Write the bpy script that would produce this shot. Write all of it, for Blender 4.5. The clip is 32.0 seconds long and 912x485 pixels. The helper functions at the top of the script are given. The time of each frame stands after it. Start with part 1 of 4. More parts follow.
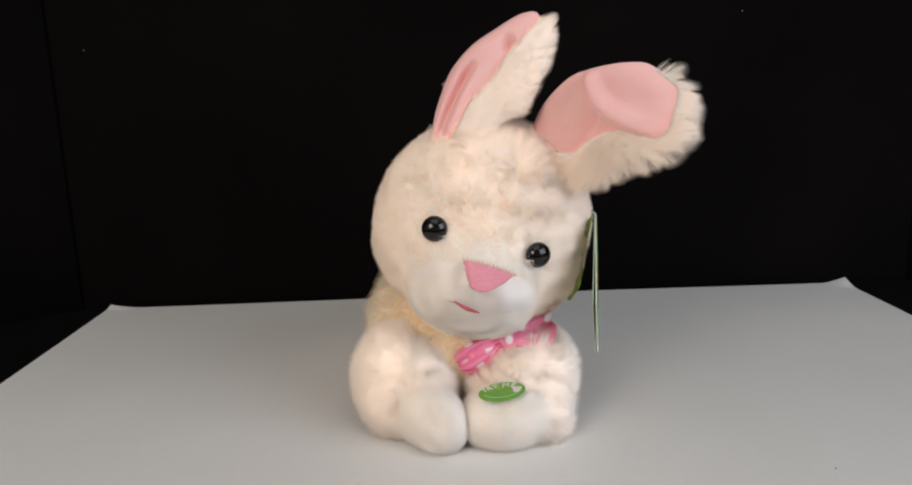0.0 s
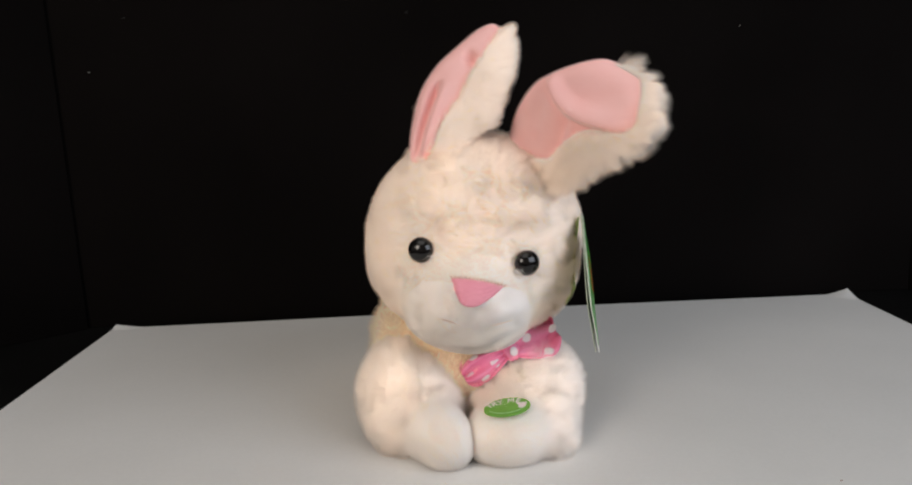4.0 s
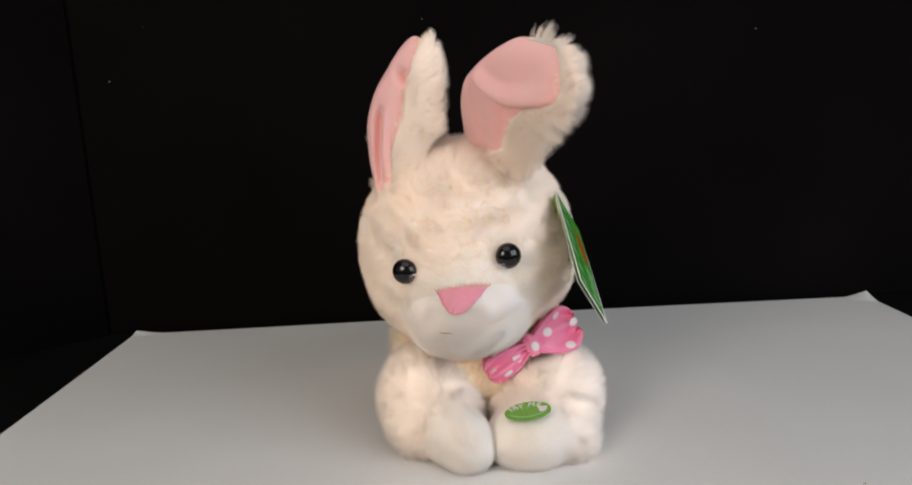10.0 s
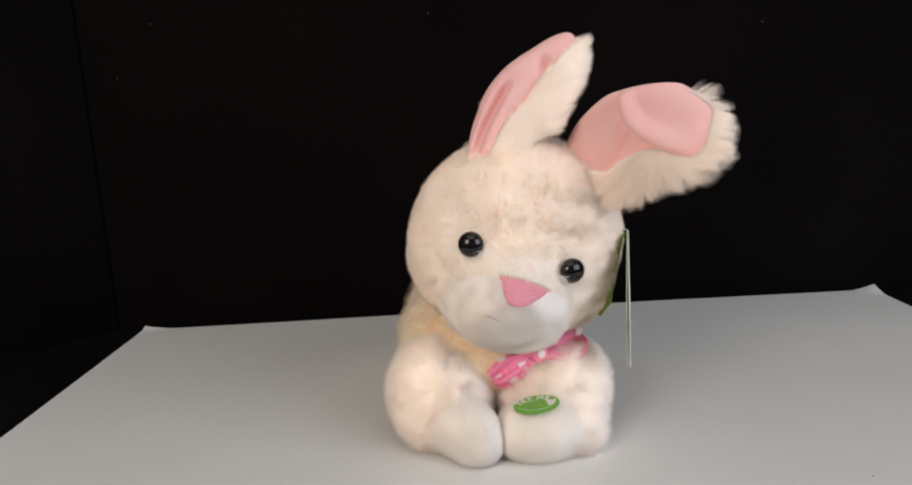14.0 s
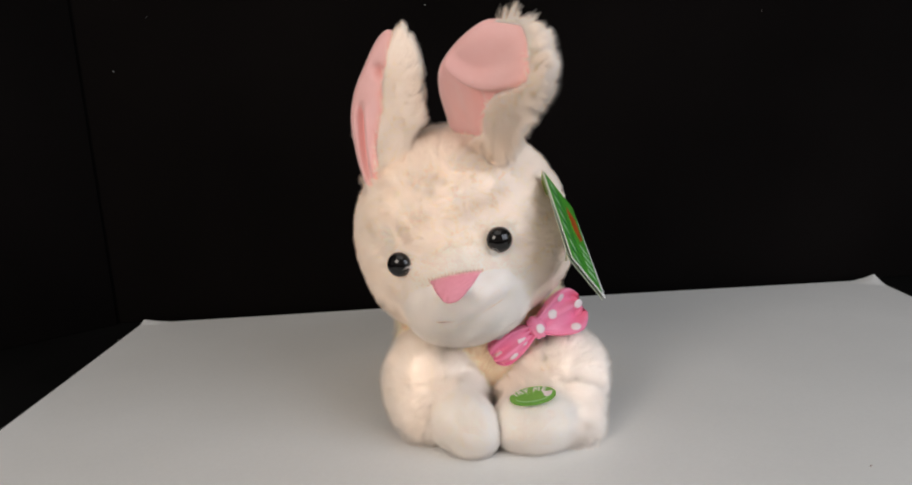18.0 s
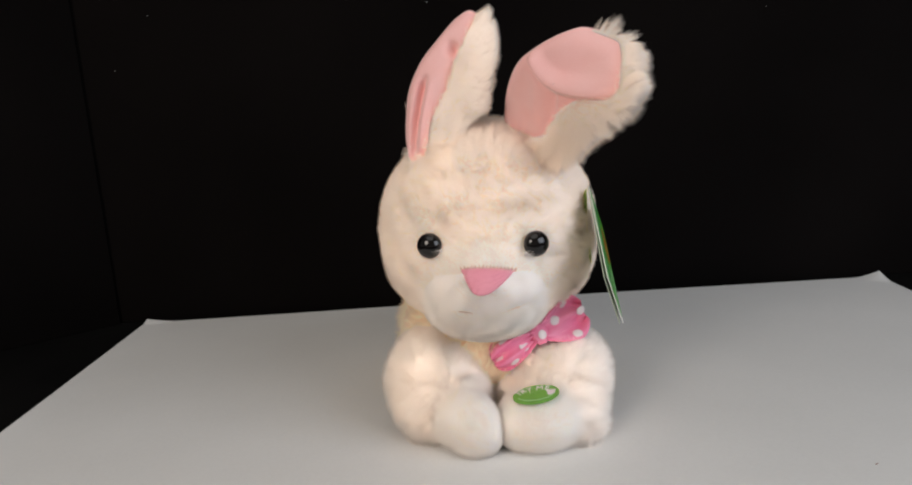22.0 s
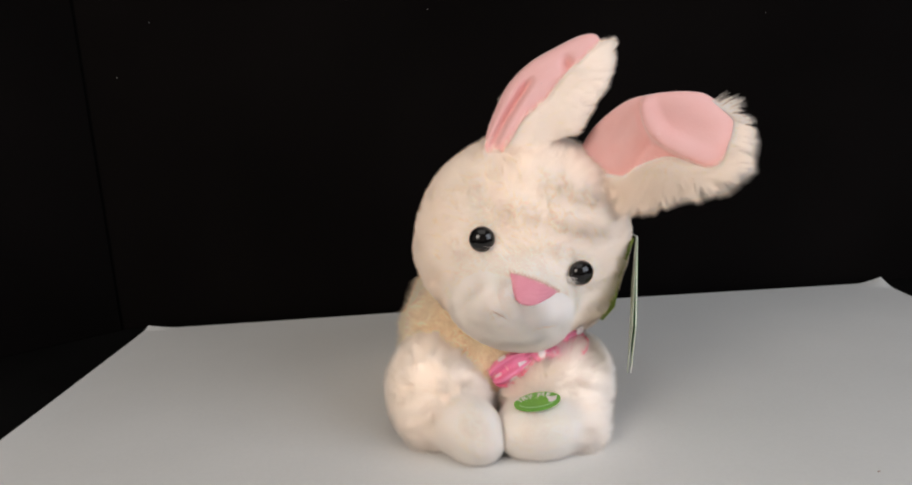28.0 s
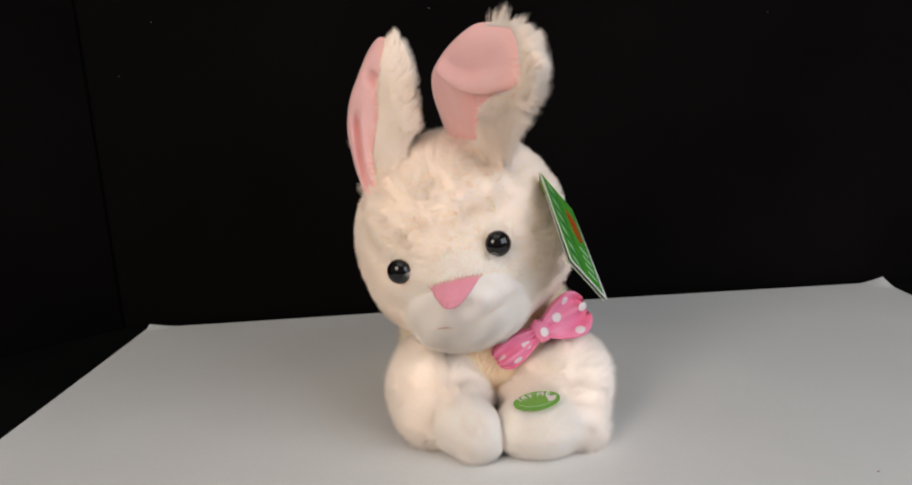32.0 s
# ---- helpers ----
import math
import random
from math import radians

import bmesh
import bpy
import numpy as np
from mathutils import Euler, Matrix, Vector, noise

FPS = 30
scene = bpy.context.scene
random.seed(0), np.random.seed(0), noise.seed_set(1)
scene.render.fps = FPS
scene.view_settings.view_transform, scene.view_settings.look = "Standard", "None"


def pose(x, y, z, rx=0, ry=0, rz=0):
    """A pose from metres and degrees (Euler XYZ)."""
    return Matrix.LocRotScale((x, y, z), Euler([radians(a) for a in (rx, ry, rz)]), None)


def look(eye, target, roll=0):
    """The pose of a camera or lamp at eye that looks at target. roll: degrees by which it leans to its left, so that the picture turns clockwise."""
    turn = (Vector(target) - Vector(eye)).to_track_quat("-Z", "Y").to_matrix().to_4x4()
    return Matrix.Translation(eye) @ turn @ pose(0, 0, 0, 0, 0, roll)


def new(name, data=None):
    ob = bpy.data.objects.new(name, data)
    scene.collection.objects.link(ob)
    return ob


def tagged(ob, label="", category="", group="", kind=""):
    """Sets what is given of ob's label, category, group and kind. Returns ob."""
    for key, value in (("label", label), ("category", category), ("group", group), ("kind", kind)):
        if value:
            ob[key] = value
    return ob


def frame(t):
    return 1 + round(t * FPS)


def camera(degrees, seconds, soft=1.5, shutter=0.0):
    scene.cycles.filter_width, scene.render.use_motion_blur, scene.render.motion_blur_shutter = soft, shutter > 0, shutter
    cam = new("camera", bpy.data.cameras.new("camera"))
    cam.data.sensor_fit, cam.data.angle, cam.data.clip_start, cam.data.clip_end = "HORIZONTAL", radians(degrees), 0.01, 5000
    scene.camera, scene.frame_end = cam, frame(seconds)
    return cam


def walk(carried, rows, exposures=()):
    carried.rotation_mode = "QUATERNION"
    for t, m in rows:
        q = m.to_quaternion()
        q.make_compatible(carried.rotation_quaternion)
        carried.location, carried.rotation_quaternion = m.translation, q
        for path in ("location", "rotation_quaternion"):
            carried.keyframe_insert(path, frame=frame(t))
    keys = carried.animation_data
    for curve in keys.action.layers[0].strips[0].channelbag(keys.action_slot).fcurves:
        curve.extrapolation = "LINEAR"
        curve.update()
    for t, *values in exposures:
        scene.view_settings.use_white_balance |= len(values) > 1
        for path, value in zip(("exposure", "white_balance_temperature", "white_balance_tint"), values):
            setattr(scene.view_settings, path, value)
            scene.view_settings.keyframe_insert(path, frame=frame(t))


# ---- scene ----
# ---------------------------------------------------------------- camera
cam = camera(62, 32.0, 2.0, 0.5)
CAMERA_ROWS = [
    (0, -0.0149, -0.3891, 0.2039, 78.01, 1.62, -1.71), (0.5, -0.0150, -0.3887, 0.2041, 78.22, 1.61, -1.84), (1, -0.0133, -0.3893, 0.2034, 78.35, 1.69, -2.10),
    (1.5, -0.0115, -0.3894, 0.2032, 78.41, 1.74, -2.01), (2, -0.0119, -0.3890, 0.2032, 78.56, 1.86, -2.02), (2.5, -0.0125, -0.3904, 0.2031, 78.68, 1.97, -1.99),
    (3, -0.0133, -0.3909, 0.2042, 78.77, 2.10, -1.88), (3.5, -0.0146, -0.3920, 0.2056, 79.00, 2.23, -1.76), (5.5, -0.0172, -0.3927, 0.2061, 79.23, 2.43, -1.42),
    (6, -0.0178, -0.3928, 0.2060, 79.34, 2.47, -1.29), (6.5, -0.0181, -0.3928, 0.2052, 79.47, 2.55, -1.26), (7, -0.0190, -0.3939, 0.2053, 79.53, 2.61, -1.23),
    (7.5, -0.0200, -0.3945, 0.2057, 79.60, 2.64, -1.17), (8, -0.0199, -0.3947, 0.2061, 79.63, 2.66, -1.10), (8.5, -0.0197, -0.3944, 0.2063, 79.66, 2.74, -1.09),
    (9, -0.0204, -0.3951, 0.2062, 79.59, 2.70, -1.00), (9.5, -0.0201, -0.3945, 0.2062, 79.48, 2.77, -0.90), (10, -0.0199, -0.3949, 0.2067, 79.50, 2.87, -0.84),
    (10.5, -0.0209, -0.3954, 0.2075, 79.50, 2.90, -0.94), (11, -0.0212, -0.3950, 0.2055, 79.57, 2.90, -0.77), (11.5, -0.0211, -0.3957, 0.2058, 79.43, 3.01, -0.72),
    (12, -0.0216, -0.3950, 0.2061, 79.31, 3.09, -0.59), (12.5, -0.0205, -0.3951, 0.2061, 79.27, 3.05, -0.58), (13, -0.0200, -0.3955, 0.2062, 79.25, 3.09, -0.58),
    (13.5, -0.0212, -0.3955, 0.2059, 79.24, 3.18, -0.58), (14, -0.0219, -0.3964, 0.2064, 79.18, 3.14, -0.52), (14.5, -0.0211, -0.3959, 0.2072, 79.16, 3.20, -0.51),
    (16.5, -0.0213, -0.3957, 0.2059, 78.99, 3.32, -0.33), (17, -0.0194, -0.3946, 0.2045, 79.03, 3.30, -0.34), (17.5, -0.0185, -0.3946, 0.2056, 78.80, 3.36, -0.35),
    (18, -0.0179, -0.3950, 0.2049, 78.67, 3.44, -0.37), (18.5, -0.0168, -0.3930, 0.2031, 78.57, 3.43, -0.36), (19, -0.0170, -0.3931, 0.2028, 78.50, 3.47, -0.41),
    (19.5, -0.0148, -0.3921, 0.2026, 78.40, 3.52, -0.49), (20, -0.0159, -0.3922, 0.2028, 78.38, 3.56, -0.44), (20.5, -0.0168, -0.3933, 0.2037, 78.27, 3.65, -0.31),
    (21, -0.0172, -0.3928, 0.2036, 78.32, 3.72, -0.18), (21.5, -0.0167, -0.3926, 0.2045, 78.40, 3.72, -0.16), (22, -0.0172, -0.3930, 0.2048, 78.51, 3.73, -0.16),
    (22.5, -0.0164, -0.3934, 0.2045, 78.57, 3.68, -0.04), (23, -0.0172, -0.3934, 0.2044, 78.55, 3.75, -0.10), (23.5, -0.0172, -0.3934, 0.2050, 78.58, 3.73, -0.05),
    (24, -0.0167, -0.3934, 0.2057, 78.73, 3.78, 0.03), (24.5, -0.0162, -0.3935, 0.2055, 78.78, 3.86, 0.03), (25, -0.0171, -0.3933, 0.2053, 78.76, 3.79, 0.01),
    (25.5, -0.0167, -0.3930, 0.2045, 78.87, 3.77, -0.00), (27.5, -0.0174, -0.3927, 0.2052, 78.93, 3.84, -0.07), (28, -0.0170, -0.3931, 0.2054, 78.95, 3.77, -0.07),
    (28.5, -0.0154, -0.3931, 0.2063, 78.97, 3.83, -0.12), (29, -0.0152, -0.3929, 0.2065, 78.96, 3.83, -0.12), (29.5, -0.0160, -0.3924, 0.2055, 79.01, 3.83, -0.10),
    (30, -0.0158, -0.3929, 0.2050, 78.98, 3.80, -0.05), (30.5, -0.0141, -0.3931, 0.2063, 78.94, 3.80, 0.07), (31, -0.0139, -0.3926, 0.2058, 78.95, 3.82, 0.18),
    (31.5, -0.0141, -0.3929, 0.2062, 78.91, 3.83, 0.20), (32, -0.0151, -0.3932, 0.2053, 78.90, 3.75, 0.17),
]
walk(cam, [(t, pose(x, y, z, rx, ry, rz)) for t, x, y, z, rx, ry, rz in CAMERA_ROWS], [(0, -0.1), (32, -0.1)])

# ---------------------------------------------------------------- light
world = bpy.data.worlds.new("room_air")
scene.world = world
world.use_nodes = True
world.node_tree.nodes["Background"].inputs[0].default_value = (1.0, 0.93, 0.85, 1)
world.node_tree.nodes["Background"].inputs[1].default_value = 0.02


def area_lamp(name, eye, target, sx, sy, watts, colour, shape="RECTANGLE"):
    data = bpy.data.lights.new(name, "AREA")
    data.shape, data.size, data.size_y, data.energy, data.color = shape, sx, sy, watts, colour
    ob = new(name, data)
    ob.matrix_world = look(eye, target)
    return ob


area_lamp("floor_lamp_light", (-0.72, -0.95, 0.60), (0, 0.05, 0.1), 0.6, 0.6, 7.0, (1.0, 0.89, 0.79), "ELLIPSE")
area_lamp("window_light", (1.15, -0.92, 0.60), (0.0, 0.05, 0.08), 1.2, 0.9, 13.4, (0.84, 0.90, 1.0))
area_lamp("ceiling_light", (-0.1, -0.95, 1.62), (-0.1, -0.95, 0), 1.5, 1.5, 7.6, (1.0, 0.955, 0.90))

# ---------------------------------------------------------------- materials


def material(name, colour, rough=0.8, vary=0.08, scale=30.0, fine=400.0, bump=0.2, depth=0.0005, tint=None, sheen=0.0, metallic=0.0, spec=0.3, coat=0.0):
    """Principled surface whose colour varies at two scales, with fine relief."""
    m = bpy.data.materials.new(name)
    m.use_nodes = True
    nt = m.node_tree
    b = nt.nodes["Principled BSDF"]
    b.inputs["Roughness"].default_value = rough
    b.inputs["Metallic"].default_value = metallic
    b.inputs["Specular IOR Level"].default_value = spec
    b.inputs["Sheen Weight"].default_value = sheen
    b.inputs["Sheen Roughness"].default_value = 0.5
    b.inputs["Coat Weight"].default_value = coat
    tc = nt.nodes.new("ShaderNodeTexCoord")
    n1, n2 = nt.nodes.new("ShaderNodeTexNoise"), nt.nodes.new("ShaderNodeTexNoise")
    n1.inputs["Scale"].default_value, n2.inputs["Scale"].default_value = scale, fine
    n1.inputs["Detail"].default_value = n2.inputs["Detail"].default_value = 3
    for n in (n1, n2):
        nt.links.new(tc.outputs["Object"], n.inputs["Vector"])
    add = nt.nodes.new("ShaderNodeMath")
    add.operation = "MULTIPLY_ADD"
    nt.links.new(n2.outputs[0], add.inputs[0])
    add.inputs[1].default_value = 0.5
    nt.links.new(n1.outputs[0], add.inputs[2])
    ramp = nt.nodes.new("ShaderNodeValToRGB")
    dark = tint or tuple(c * (1 - 2 * vary) for c in colour)
    ramp.color_ramp.elements[0].position, ramp.color_ramp.elements[1].position = 0.45, 1.0
    ramp.color_ramp.elements[0].color, ramp.color_ramp.elements[1].color = (*dark, 1), (*colour, 1)
    nt.links.new(add.outputs[0], ramp.inputs[0])
    nt.links.new(ramp.outputs[0], b.inputs["Base Color"])
    if bump:
        bm = nt.nodes.new("ShaderNodeBump")
        bm.inputs["Strength"].default_value, bm.inputs["Distance"].default_value = bump, depth
        nt.links.new(n2.outputs[0], bm.inputs["Height"])
        nt.links.new(bm.outputs[0], b.inputs["Normal"])
    return m


def plush_skin(name, colour, deep, relief=0.5, scale=260.0):
    """The dense pile seen as a whole: light sinks in and comes out again some millimetres on."""
    m = material(name, colour, 0.95, 0.05, 45, scale, relief, 0.0012, deep, sheen=0.7, spec=0.1)
    b = m.node_tree.nodes["Principled BSDF"]
    b.inputs["Subsurface Weight"].default_value = 0.75
    b.inputs["Subsurface Radius"].default_value = (1.0, 0.80, 0.66)
    b.inputs["Subsurface Scale"].default_value = 0.006
    return m


def fur_material(name, colour, tip, trans=0.45, tuft=0.35):
    """Matt fibres: light scatters off them and through them, summing above one to lift their self-shadow; 'soft' holds
    each fibre's shading normal.
    """
    m = bpy.data.materials.new(name)
    m.use_nodes = True
    nt = m.node_tree
    nt.nodes.remove(nt.nodes["Principled BSDF"])
    out = nt.nodes["Material Output"]
    at = nt.nodes.new("ShaderNodeAttribute")
    at.attribute_name = "soft"
    vt = nt.nodes.new("ShaderNodeVectorTransform")
    vt.vector_type, vt.convert_from, vt.convert_to = "NORMAL", "OBJECT", "WORLD"
    nt.links.new(at.outputs["Vector"], vt.inputs[0])
    geo = nt.nodes.new("ShaderNodeNewGeometry")
    tc = nt.nodes.new("ShaderNodeTexCoord")
    n1 = nt.nodes.new("ShaderNodeTexNoise")
    n1.inputs["Scale"].default_value, n1.inputs["Detail"].default_value = 55, 3
    nt.links.new(tc.outputs["Object"], n1.inputs["Vector"])
    add = nt.nodes.new("ShaderNodeMath")
    add.operation = "MULTIPLY_ADD"
    nt.links.new(geo.outputs["Random Per Island"], add.inputs[0])
    add.inputs[1].default_value = 0.5
    nt.links.new(n1.outputs[0], add.inputs[2])
    ramp = nt.nodes.new("ShaderNodeValToRGB")
    ramp.color_ramp.elements[0].position, ramp.color_ramp.elements[1].position = 0.3, 1.0
    ramp.color_ramp.elements[0].color, ramp.color_ramp.elements[1].color = (*colour, 1), (*tip, 1)
    nt.links.new(add.outputs[0], ramp.inputs[0])
    d, t = nt.nodes.new("ShaderNodeBsdfDiffuse"), nt.nodes.new("ShaderNodeBsdfTranslucent")
    bump, n2 = nt.nodes.new("ShaderNodeBump"), nt.nodes.new("ShaderNodeTexNoise")
    n2.inputs["Scale"].default_value, n2.inputs["Detail"].default_value, n2.inputs["Distortion"].default_value = 190, 5, 1.2
    nt.links.new(tc.outputs["Object"], n2.inputs["Vector"])
    nt.links.new(n2.outputs[0], bump.inputs["Height"])
    nt.links.new(vt.outputs[0], bump.inputs["Normal"])
    bump.inputs["Strength"].default_value, bump.inputs["Distance"].default_value = tuft, 0.0025
    for n in (d, t):
        nt.links.new(ramp.outputs[0], n.inputs["Color"])
        nt.links.new(bump.outputs[0], n.inputs["Normal"])
    both = nt.nodes.new("ShaderNodeAddShader")
    thin = nt.nodes.new("ShaderNodeMixRGB")
    thin.blend_type, thin.inputs[0].default_value = "MULTIPLY", 1.0
    thin.inputs[2].default_value = (trans, trans, trans, 1)
    nt.links.new(ramp.outputs[0], thin.inputs[1])
    nt.links.new(thin.outputs[0], t.inputs["Color"])
    nt.links.new(d.outputs[0], both.inputs[0])
    nt.links.new(t.outputs[0], both.inputs[1])
    nt.links.new(both.outputs[0], out.inputs["Surface"])
    return m


FUR = fur_material("cream_plush_fur", (0.865, 0.757, 0.655), (0.885, 0.80, 0.725), trans=0.66, tuft=0.04)
MUZZLE_PILE = plush_skin("white_velvet_skin", (0.93, 0.875, 0.83), (0.92, 0.86, 0.80), 0.2, 420.0)
MUZZLE_FUR = fur_material("white_velvet_fibres", (0.93, 0.875, 0.83), (0.94, 0.895, 0.86), trans=0.5, tuft=0.03)
BODY_PILE = plush_skin("yellowish_plush_pile", (0.86, 0.68, 0.46), (0.82, 0.61, 0.40))
BODY_FUR = fur_material("yellowish_plush_fur", (0.90, 0.75, 0.55), (0.94, 0.82, 0.65), trans=0.4)
PILE = plush_skin("cream_plush_pile", (0.965, 0.87, 0.785), (0.955, 0.85, 0.76), 0.25)
SHORT_PILE = plush_skin("white_short_pile_skin", (0.93, 0.87, 0.81), (0.92, 0.85, 0.78), 0.2, 420.0)
ARM_FUR = fur_material("white_plush_fur", (0.90, 0.82, 0.745), (0.92, 0.86, 0.805), trans=0.62, tuft=0.04)
PAWFUR = fur_material("white_short_pile", (0.93, 0.87, 0.81), (0.94, 0.895, 0.85), trans=0.5, tuft=0.03)
VELVET_PINK = material("pink_velvet", (0.99, 0.585, 0.565), 0.9, 0.03, 70, 1100, 0.3, 0.0005, (0.97, 0.525, 0.50), sheen=0.5)
NOSE_PINK = material("nose_pink_felt", (0.87, 0.35, 0.43), 0.9, 0.03, 90, 1400, 0.3, 0.0003, (0.82, 0.30, 0.38), sheen=0.3)
TONGUE_RED = material("tongue_red", (0.55, 0.14, 0.16), 0.8)
# nose stitches; also colours the strand that paints the mouth crease's shade
THREAD_AND_SHADE = material("beige_thread_and_crease_shade", (0.80, 0.62, 0.50), 0.9)
DARK_THREAD = material("brown_thread", (0.34, 0.20, 0.16), 0.9)
EYE = material("black_plastic_eye", (0.006, 0.005, 0.005), 0.06, 0.1, 200, 800, 0, spec=0.5)
SATIN = material("pink_satin", (0.95, 0.32, 0.50), 0.65, 0.05, 60, 1800, 0.15, 0.0002, (0.86, 0.18, 0.35), spec=0.5)
DOT = material("white_print", (0.90, 0.80, 0.82), 0.5, 0.03)
CARD_GREEN = material("green_printed_card", (0.10, 0.42, 0.04), 0.35, 0.2, 160, 600, 0.05, 0.0001, (0.05, 0.28, 0.03), spec=0.5)
CARD_GLOW = material("yellow_green_glow", (0.27, 0.40, 0.07), 0.4, 0.1, 200)
# the pale grey of this card is its reflected sheen, painted in
CARD_SHEEN = material("card_inside_with_sheen", (0.46, 0.50, 0.40), 0.35, 0.1, 120, 600, 0.05, 0.0001, (0.36, 0.42, 0.28), spec=0.5)
CARD_LIGHT = material("light_green_print", (0.45, 0.72, 0.42), 0.35, 0.1, 200)
CARD_DARK = material("dark_green_print", (0.02, 0.16, 0.06), 0.35, 0.1, 200)
CARD_ORANGE = material("orange_print", (0.50, 0.10, 0.02), 0.35, 0.1, 200)
CARD_WHITE = material("white_card_edge", (0.85, 0.85, 0.80), 0.5, 0.03)
BADGE = material("green_badge", (0.16, 0.42, 0.05), 0.4, 0.08, 300, 900, 0.05, spec=0.5)
PAPER = material("white_poster_card", (0.80, 0.80, 0.79), 0.55, 0.035, 7, 500, 0.06, 0.0002, spec=0.35)
BLACK_CARD = material("black_foam_board", (0.0060, 0.0049, 0.0047), 0.95, 0.25, 5, 600, 0.2, 0.0004, spec=0.03)
BLACK_CLOTH = material("black_table_cloth", (0.0060, 0.0058, 0.0058), 0.95, 0.25, 12, 900, 0.6, 0.0008, spec=0.04)
WALL = material("warm_plaster", (0.80, 0.76, 0.70), 0.9, 0.04, 3, 200, 0.2)
FLOOR = material("brown_carpet", (0.16, 0.12, 0.09), 0.95, 0.15, 8, 300, 0.4)
CEILING = material("white_ceiling", (0.75, 0.73, 0.70), 0.9, 0.03, 3, 200, 0.2)
FRAME = material("white_window_frame", (0.75, 0.75, 0.74), 0.5)

# ---------------------------------------------------------------- mesh helpers


def link(name, me, mats, parent=None, label=""):
    for m in mats if isinstance(mats, (list, tuple)) else [mats]:
        me.materials.append(m)
    ob = new(name, me)
    if parent:
        ob.parent = parent
    return tagged(ob, label)


def part(name, bm, mat, parent=None, label="", smooth=True):
    """Links a bmesh as one mesh object."""
    me = bpy.data.meshes.new(name)
    for f in bm.faces:
        f.smooth = smooth
    bm.to_mesh(me)
    bm.free()
    return link(name, me, mat, parent, label)


def mesh_part(name, verts, faces, mat, parent=None, label="", smooth=True):
    me = bpy.data.meshes.new(name)
    me.from_pydata([tuple(map(float, v)) for v in verts], [], [tuple(map(int, f)) for f in faces])
    me.polygons.foreach_set("use_smooth", [smooth] * len(me.polygons))
    return link(name, me, mat, parent, label)


def box_bm(x0, y0, z0, x1, y1, z1, bevel=0.0):
    bm = bmesh.new()
    bmesh.ops.create_cube(bm, size=1, matrix=Matrix.Translation(((x0 + x1) / 2, (y0 + y1) / 2, (z0 + z1) / 2)) @ Matrix.Diagonal((x1 - x0, y1 - y0, z1 - z0, 1)))
    if bevel:
        bmesh.ops.bevel(bm, geom=bm.edges[:], offset=bevel, segments=2, profile=0.5, affect="EDGES")
    return bm


def ico(level):
    bm = bmesh.new()
    bmesh.ops.create_icosphere(bm, subdivisions=level, radius=1)
    v = np.array([x.co[:] for x in bm.verts])
    f = np.array([[w.index for w in x.verts] for x in bm.faces])
    bm.free()
    return v, f


def field(p, lumps, k):
    """Soft union of ellipsoids (centre, radii, turn about z and x in degrees): below 0 inside."""
    acc = np.zeros(len(p))
    for c, r, *turn in lumps:
        q = p - np.array(c)
        if turn:
            m = np.array(Euler([radians(a) for a in turn[0]]).to_matrix())
            q = q @ m
        r = np.array(r)
        n = np.linalg.norm(q / r, axis=1)
        g = np.linalg.norm(q / (r * r), axis=1) + 1e-9
        d = np.where(n > 0.05, n * (n - 1) / g, -r.min())
        acc += np.exp(-np.clip(d / k, -60, 60))
    return -k * np.log(acc + 1e-30)


def blob(lumps, k=0.006, level=5, centre=None, reach=0.2):
    """A closed skin round soft-joined ellipsoids, as seen from its centre."""
    d, f = ico(level)
    c = np.array(centre if centre is not None else lumps[0][0])
    lo, hi = np.zeros(len(d)), np.full(len(d), reach)
    for _ in range(34):
        mid = (lo + hi) / 2
        inside = field(c + d * mid[:, None], lumps, k) < 0
        lo, hi = np.where(inside, mid, lo), np.where(inside, hi, mid)
    return c + d * lo[:, None], f


def split(v, f, inside):
    """Cuts a skin in two by a test on its faces' middles: (v, f, normals) outside and inside."""
    pick = inside(v[f].mean(1))
    whole = vertex_normals(v, f)[0]
    out = []
    for g in (f[~pick], f[pick]):
        used, inv = np.unique(g, return_inverse=True)
        out.append((v[used], inv.reshape(g.shape), whole[used]))
    return out


def on_front(x, z, lumps, k=0.005, y0=-0.06, y1=0.07):
    """y of the first skin met along +y at each x, z."""
    n = 160
    ys = np.linspace(y0, y1, n)
    first = np.full(len(x), y1)
    done = np.zeros(len(x), bool)
    for y in ys:
        ins = (field(np.c_[x, np.full(len(x), y), z], lumps, k) < 0) & ~done
        first[ins] = y
        done |= ins
    return first


def vertex_normals(v, f):
    a, b, c = v[f[:, 0]], v[f[:, 1]], v[f[:, 2]]
    fn = np.cross(b - a, c - a)
    n = np.zeros_like(v)
    for i in range(3):
        np.add.at(n, f[:, i], fn)
    return n / (np.linalg.norm(n, axis=1, keepdims=True) + 1e-12), np.linalg.norm(fn, axis=1) / 2


def smooth(x, a=0.0, b=1.0):
    t = np.clip((x - a) / (b - a), 0, 1)
    return t * t * (3 - 2 * t)


def unit(a):
    return a / (np.linalg.norm(a, axis=1, keepdims=True) + 1e-12)


